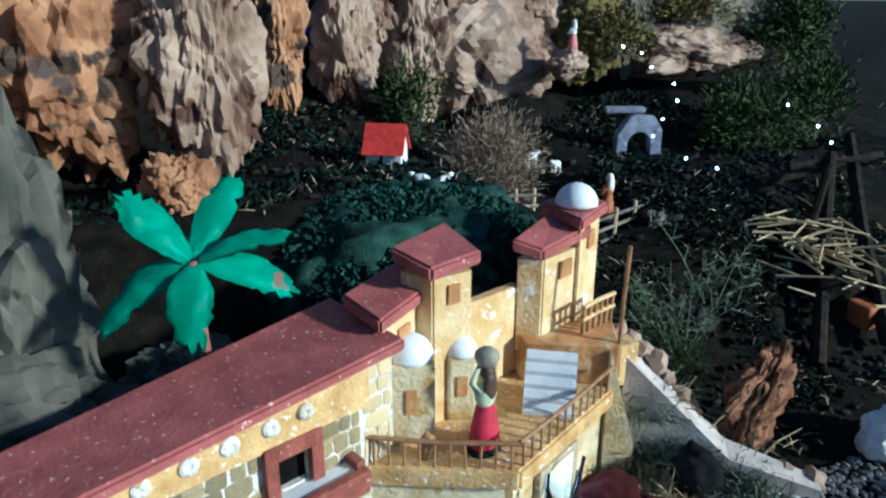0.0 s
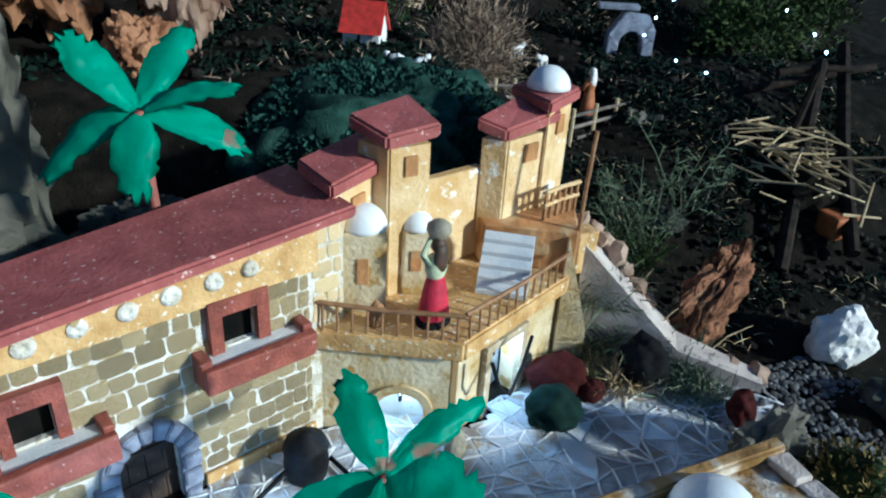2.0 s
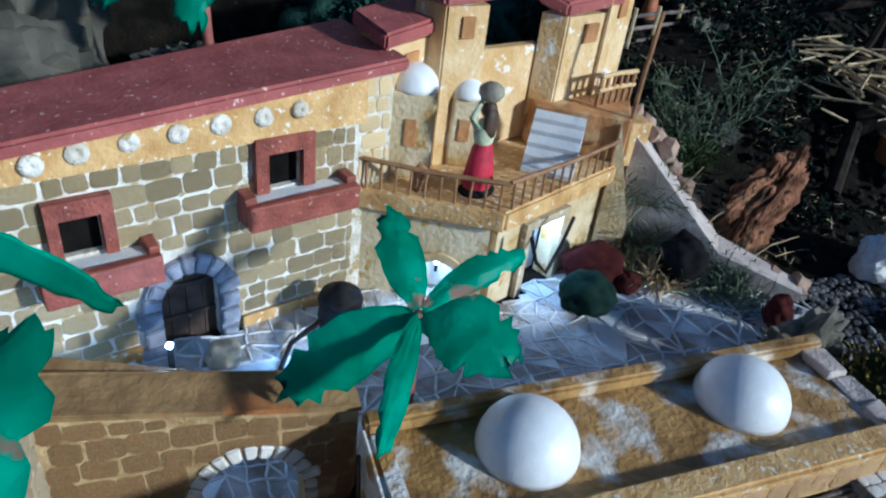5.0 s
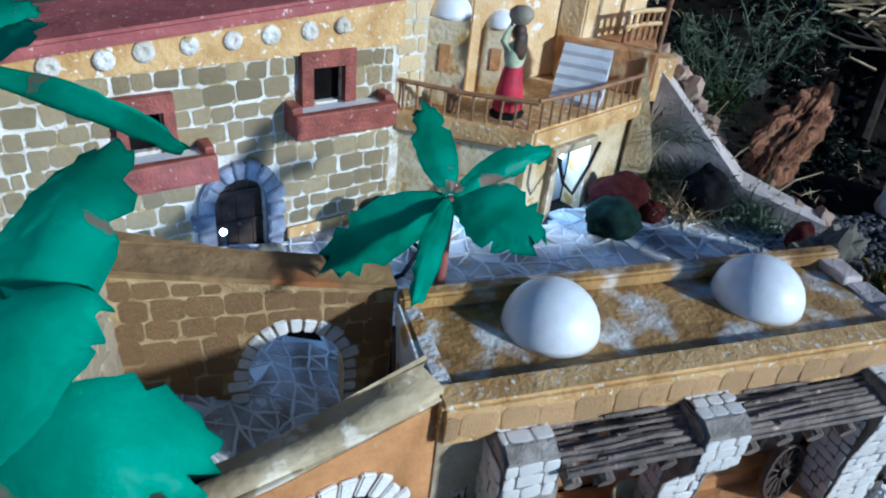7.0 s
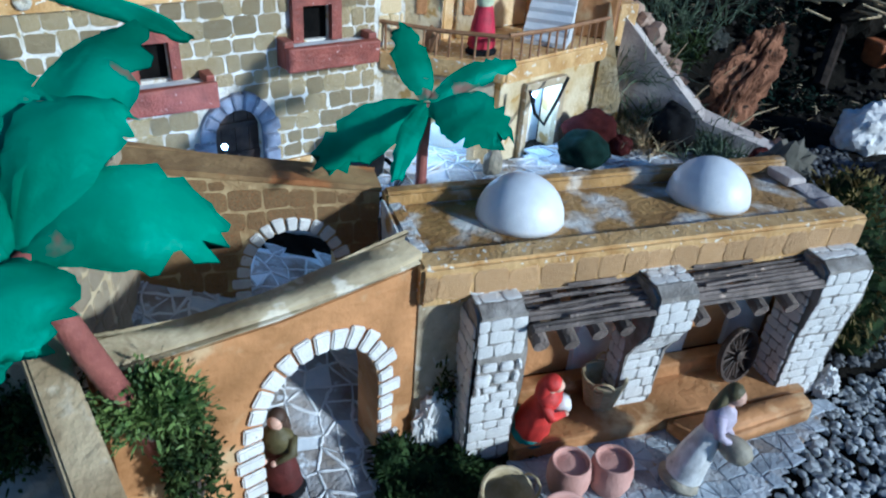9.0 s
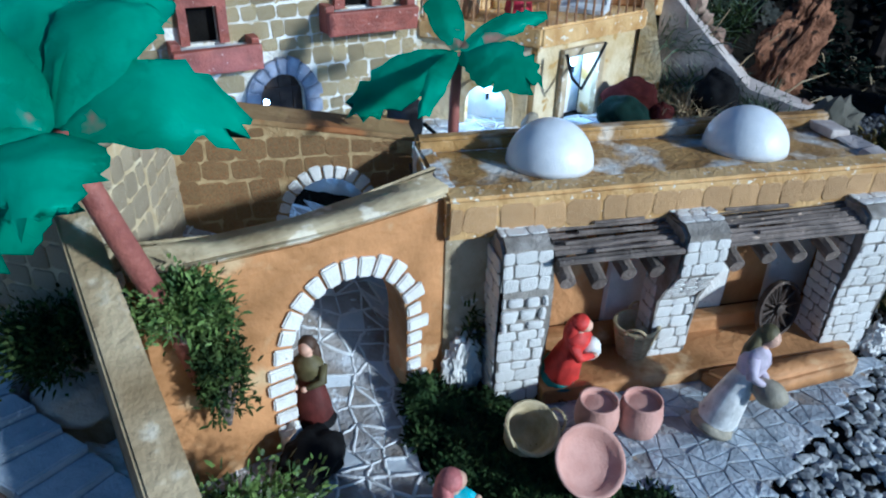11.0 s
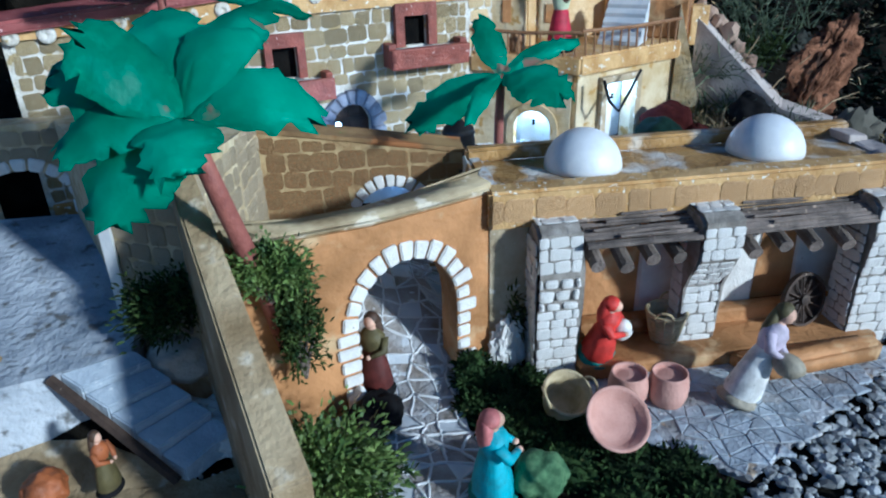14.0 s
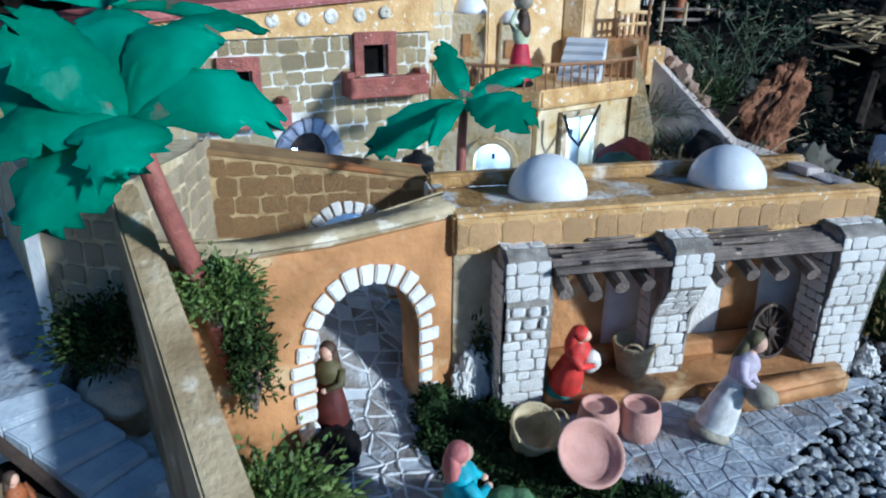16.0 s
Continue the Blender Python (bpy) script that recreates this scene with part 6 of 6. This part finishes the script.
box(bm, 0.0325, 0.0345, -0.008, 0.008, 0.386, 0.412, CM, 0.0006)
hang(bm, "door", DARKWOOD, hut)


def sheep(x, y, z, s, turn, label):
    """A small white animal as one plain mesh."""
    bm = bmesh.new()
    ball(bm, (0, 0, 0.62), 0.36, 12, (1.35, .8, .8))
    ball(bm, (0.52, 0, 0.86), 0.18, 10, (1.2, .8, .9))
    for a in (-.3, .3):
        for b in (-.14, .14):
            tube(bm, [(a, b, .5), (a, b, 0)], 0.07, 6)
    for v in bm.verts:
        v.co = pose(x, y, z, 0, 0, turn) @ (v.co * s)
    return tagged(part("sheep_figurine", bm, WHITE, None, "", True), label, "figurine", "white toy sheep")


for x, y, z, s, a in ((0.428, 1.00, 0.405, 0.030, 150), (0.468, 1.00, 0.398, 0.030, 20), (0.408, 0.935, 0.418, 0.026, 80), (0.79, 1.25, 0.355, 0.034, 10), (0.855, 1.25, 0.335, 0.03, 200), (0.70, 1.22, 0.345, 0.03, 90)):
    sheep(x, y, z, s, a, "small white toy sheep on the hillside")
# grey arched ruin
ruin = thing("arched_ruin", "blue-grey plaster arch of a ruin", "ruin", (1.09, 1.27, 0.30))
RM = frame_at(1.03, 1.27, -25)
bm = bmesh.new()
slab(bm, [[(0.0, 0.29)] + arch(0.052, 0.026, 0.29, 0.375, 0.405) + [(0.104, 0.29), (0.104, 0.41), (0.085, 0.44), (0.03, 0.445), (0.0, 0.40)]], 0.03, RM)
bmesh.ops.bevel(bm, geom=[e for e in bm.edges if e.is_manifold and e.calc_face_angle(0) > 0.6], offset=0.003, segments=2, affect="EDGES")
hang(bm, "wall", GREY, ruin)
bm = bmesh.new()
box(bm, -0.03, 0.06, -0.006, 0.026, 0.450, 0.462, RM, 0.003)
hang(bm, "lintel", GREY, ruin)
# stick fences
for (xa, ya, za), (xb, yb, zb) in (((0.70, 0.90, 0.285), (0.90, 0.99, 0.275)), ((0.54, 1.02, 0.315), (0.66, 1.03, 0.305))):
    f = thing("stick_fence", "low fence of rough peeled sticks", "fence", (xa, ya, za), "stick fences")
    for k in range(4):
        x, y, z = xa + (xb - xa) * k / 3, ya + (yb - ya) * k / 3, za + (zb - za) * k / 3
        bm = bmesh.new()
        tube(bm, [(x, y, z - .02), (x + .001, y, z + 0.070)], 0.0035, 6)
        hang(bm, "post", WICKER, f)
    for h in (0.015, 0.036, 0.056):
        bm = bmesh.new()
        tube(bm, [(xa - .01, ya, za + h), ((xa + xb) / 2, (ya + yb) / 2, (za + zb) / 2 + h + .002), (xb + .01, yb, zb + h)], 0.0032, 6)
        hang(bm, "rail", GREYWOOD, f)
# lean-to of dark beams with straw
lean = thing("stick_shelter", "collapsed shelter of dark beams heaped with straw", "shelter", (1.08, 0.72, 0.22))
for a, b, r in (((0.93, 0.62, 0.16), (1.20, 0.86, 0.42), .012), ((1.06, 0.60, 0.18), (1.30, 0.90, 0.44), .013), ((1.10, 0.92, 0.36), (1.38, 0.88, 0.40), .009), ((1.12, 0.88, 0.40), (1.26, 0.84, 0.41), .007), ((1.05, 0.78, 0.26), (1.12, 0.80, 0.42), .008)):
    bm = bmesh.new()
    tube(bm, [a, tuple((p + q) / 2 + random.uniform(-.006, .006) for p, q in zip(a, b)), b], [r, r * .95, r * .85], 8)
    hang(bm, "beam", BLACKWOOD, lean)
for k in range(70):
    x, y = 1.06 + random.gauss(0, .05), 0.735 + random.gauss(0, .045)
    z = 0.29 + 0.25 * (y - 0.70) + random.uniform(-.02, .02)
    a, e = random.uniform(0, 6.28), random.uniform(-.25, .35)
    L = random.uniform(.02, .06)
    d = Vector((math.cos(a), math.sin(a), e)) * L
    bm = bmesh.new()
    tube(bm, [Vector((x, y, z)) - d, Vector((x, y, z)) + d], [0.0024, 0.0016], 5)
    hang(bm, "straw", STRAW, lean)
bm = bmesh.new()
box(bm, 1.06, 1.115, 0.64, 0.68, 0.18, 0.225, frame_at(0, 0, 0), 0.006, 0.004)
hang(bm, "clay_block", CLOTH["orange"], lean, label="orange clay block")
rock(1.08, 0.76, 0.215, 0.10, 0.09, 0.07, EARTH, "earth_mound", "earth mound beneath the straw, coloured as in shade", "mound", seed=27, sub=4)
# upright piece of cork bark
bm = bmesh.new()
bmesh.ops.create_icosphere(bm, subdivisions=5, radius=1.0)
for v in bm.verts:
    p = v.co.copy()
    k = 1 + 0.55 * noise.noise(p * 2.1 + Vector((4, 1, 2))) + 0.34 * noise.noise(p * 5) + 0.16 * noise.noise(p * 13)
    lean_x = 0.030 * p.z
    v.co = Vector((0.695 + p.x * 0.042 * k + lean_x, 0.537 + p.y * 0.020 * k, 0.200 + p.z * 0.078 * (0.6 + 0.4 * k)))
tagged(part("cork_bark", bm, CORK), "upright jagged piece of brown cork bark", "bark")
# broken plaster edge beside the terrace
edge = thing("broken_wall", "broken pink-grey plaster edge beside the terrace", "wall", (0.60, 0.56, 0.12))
bm = bmesh.new()
prism(bm, [(0.522, 0.590), (0.620, 0.500), (0.700, 0.430), (0.715, 0.450), (0.640, 0.530), (0.550, 0.640)], 0.09, [0.285, 0.165, 0.142, 0.145, 0.172, 0.29])
hang(bm, "slope", PALEPINK, edge)
rnd = random.Random(77)
for k in range(16):
    f = k / 15
    x, y = 0.548 + 0.165 * f, 0.640 - 0.19 * f
    z = 0.292 - 0.15 * smooth(0, .7, f)
    bm = bmesh.new()
    bmesh.ops.create_icosphere(bm, subdivisions=2, radius=1.0)
    r = rnd.uniform(.010, .017)
    for v in bm.verts:
        kk = 1 + .5 * noise.noise(v.co * 1.8 + Vector((k, 0, 0)))
        v.co = Vector((x + v.co.x * r * kk, y + v.co.y * r * kk, z - .004 + v.co.z * r * kk))
    hang(bm, "rubble", PAPER, edge)
# roof end piece of the workshop: broken plaster corner
rock(0.600, 0.335, 0.150, 0.050, 0.030, 0.050, PAPERG, "plaster_lump", "grey broken plaster lump at the roof's end", "plaster", seed=28, sub=4, crumple=.4)
# string of tiny lights in front of the dark slope
cord = thing("light_string", "dark cord with tiny warm-white lit bulbs", "lights", (1.0, 1.2, 0.4))
pts = [(0.97, 1.20, 0.60), (1.02, 1.2, 0.585), (1.05, 1.2, 0.555), (1.10, 1.18, 0.52), (1.105, 1.17, 0.485), (1.06, 1.16, 0.45), (1.02, 1.14, 0.42), (1.08, 1.10, 0.375), (1.12, 1.05, 0.36), (1.00, 0.823, 0.268), (0.96, 0.854, 0.196), (1.10, 0.98, 0.30), (1.30, 1.05, 0.48), (1.34, 1.0, 0.44), (1.35, 0.97, 0.41)]
bm = bmesh.new()
tube(bm, pts, 0.0006, 4)
hang(bm, "wire", EARTH, cord)
for p in pts:
    bm = bmesh.new()
    ball(bm, p, 0.0026, 8)
    hang(bm, "bulb", LEDW, cord)
# far dark wood edge and left arcade
arcade = thing("arcade", "stone wall with a dark arched opening and white arch stones", "building", (-0.32, 0.27, 0.1))
AM = frame_at(-0.54, 0.360, 0)
bm = bmesh.new()
slab(bm, [[(0.0, 0.05)] + arch(0.192, 0.045, 0.05, 0.165, 0.197) + [(0.272, 0.05), (0.272, 0.246), (0.0, 0.246)]], 0.03, AM)
w = hang(bm, "wall", JOINT, arcade)
lay(w, AM, 0.001, 0.270, 0.12, 0.243, 0.017, PALEST, 0.0016, 0.002, (.9, 1.6), [(0.135, 0.250, 0.0, 0.212)], 70)
voussoirs(arcade, AM, 0.192, 0.045, 0.12, 0.165, 0.197, 0.013, 0.004, WSTONE, 9, 2)
# added black sheet behind the arch, painted as the shade inside
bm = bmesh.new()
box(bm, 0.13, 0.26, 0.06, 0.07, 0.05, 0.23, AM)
hang(bm, "shade_lining", HOLLOWSHADE, arcade)
bm = bmesh.new()
prism(bm, [(-0.55, 0.02), (-0.262, 0.115), (-0.205, 0.140), (-0.205, 0.23), (-0.26, 0.359), (-0.60, 0.359)], 0.0, [0.10, 0.094, 0.095, 0.118, 0.143, 0.145])
tagged(part("left_pavement", bm, LEFTPAVE), "rough plaster pavement, cool light in its blue-grey colour", "pavement", kind="structure")
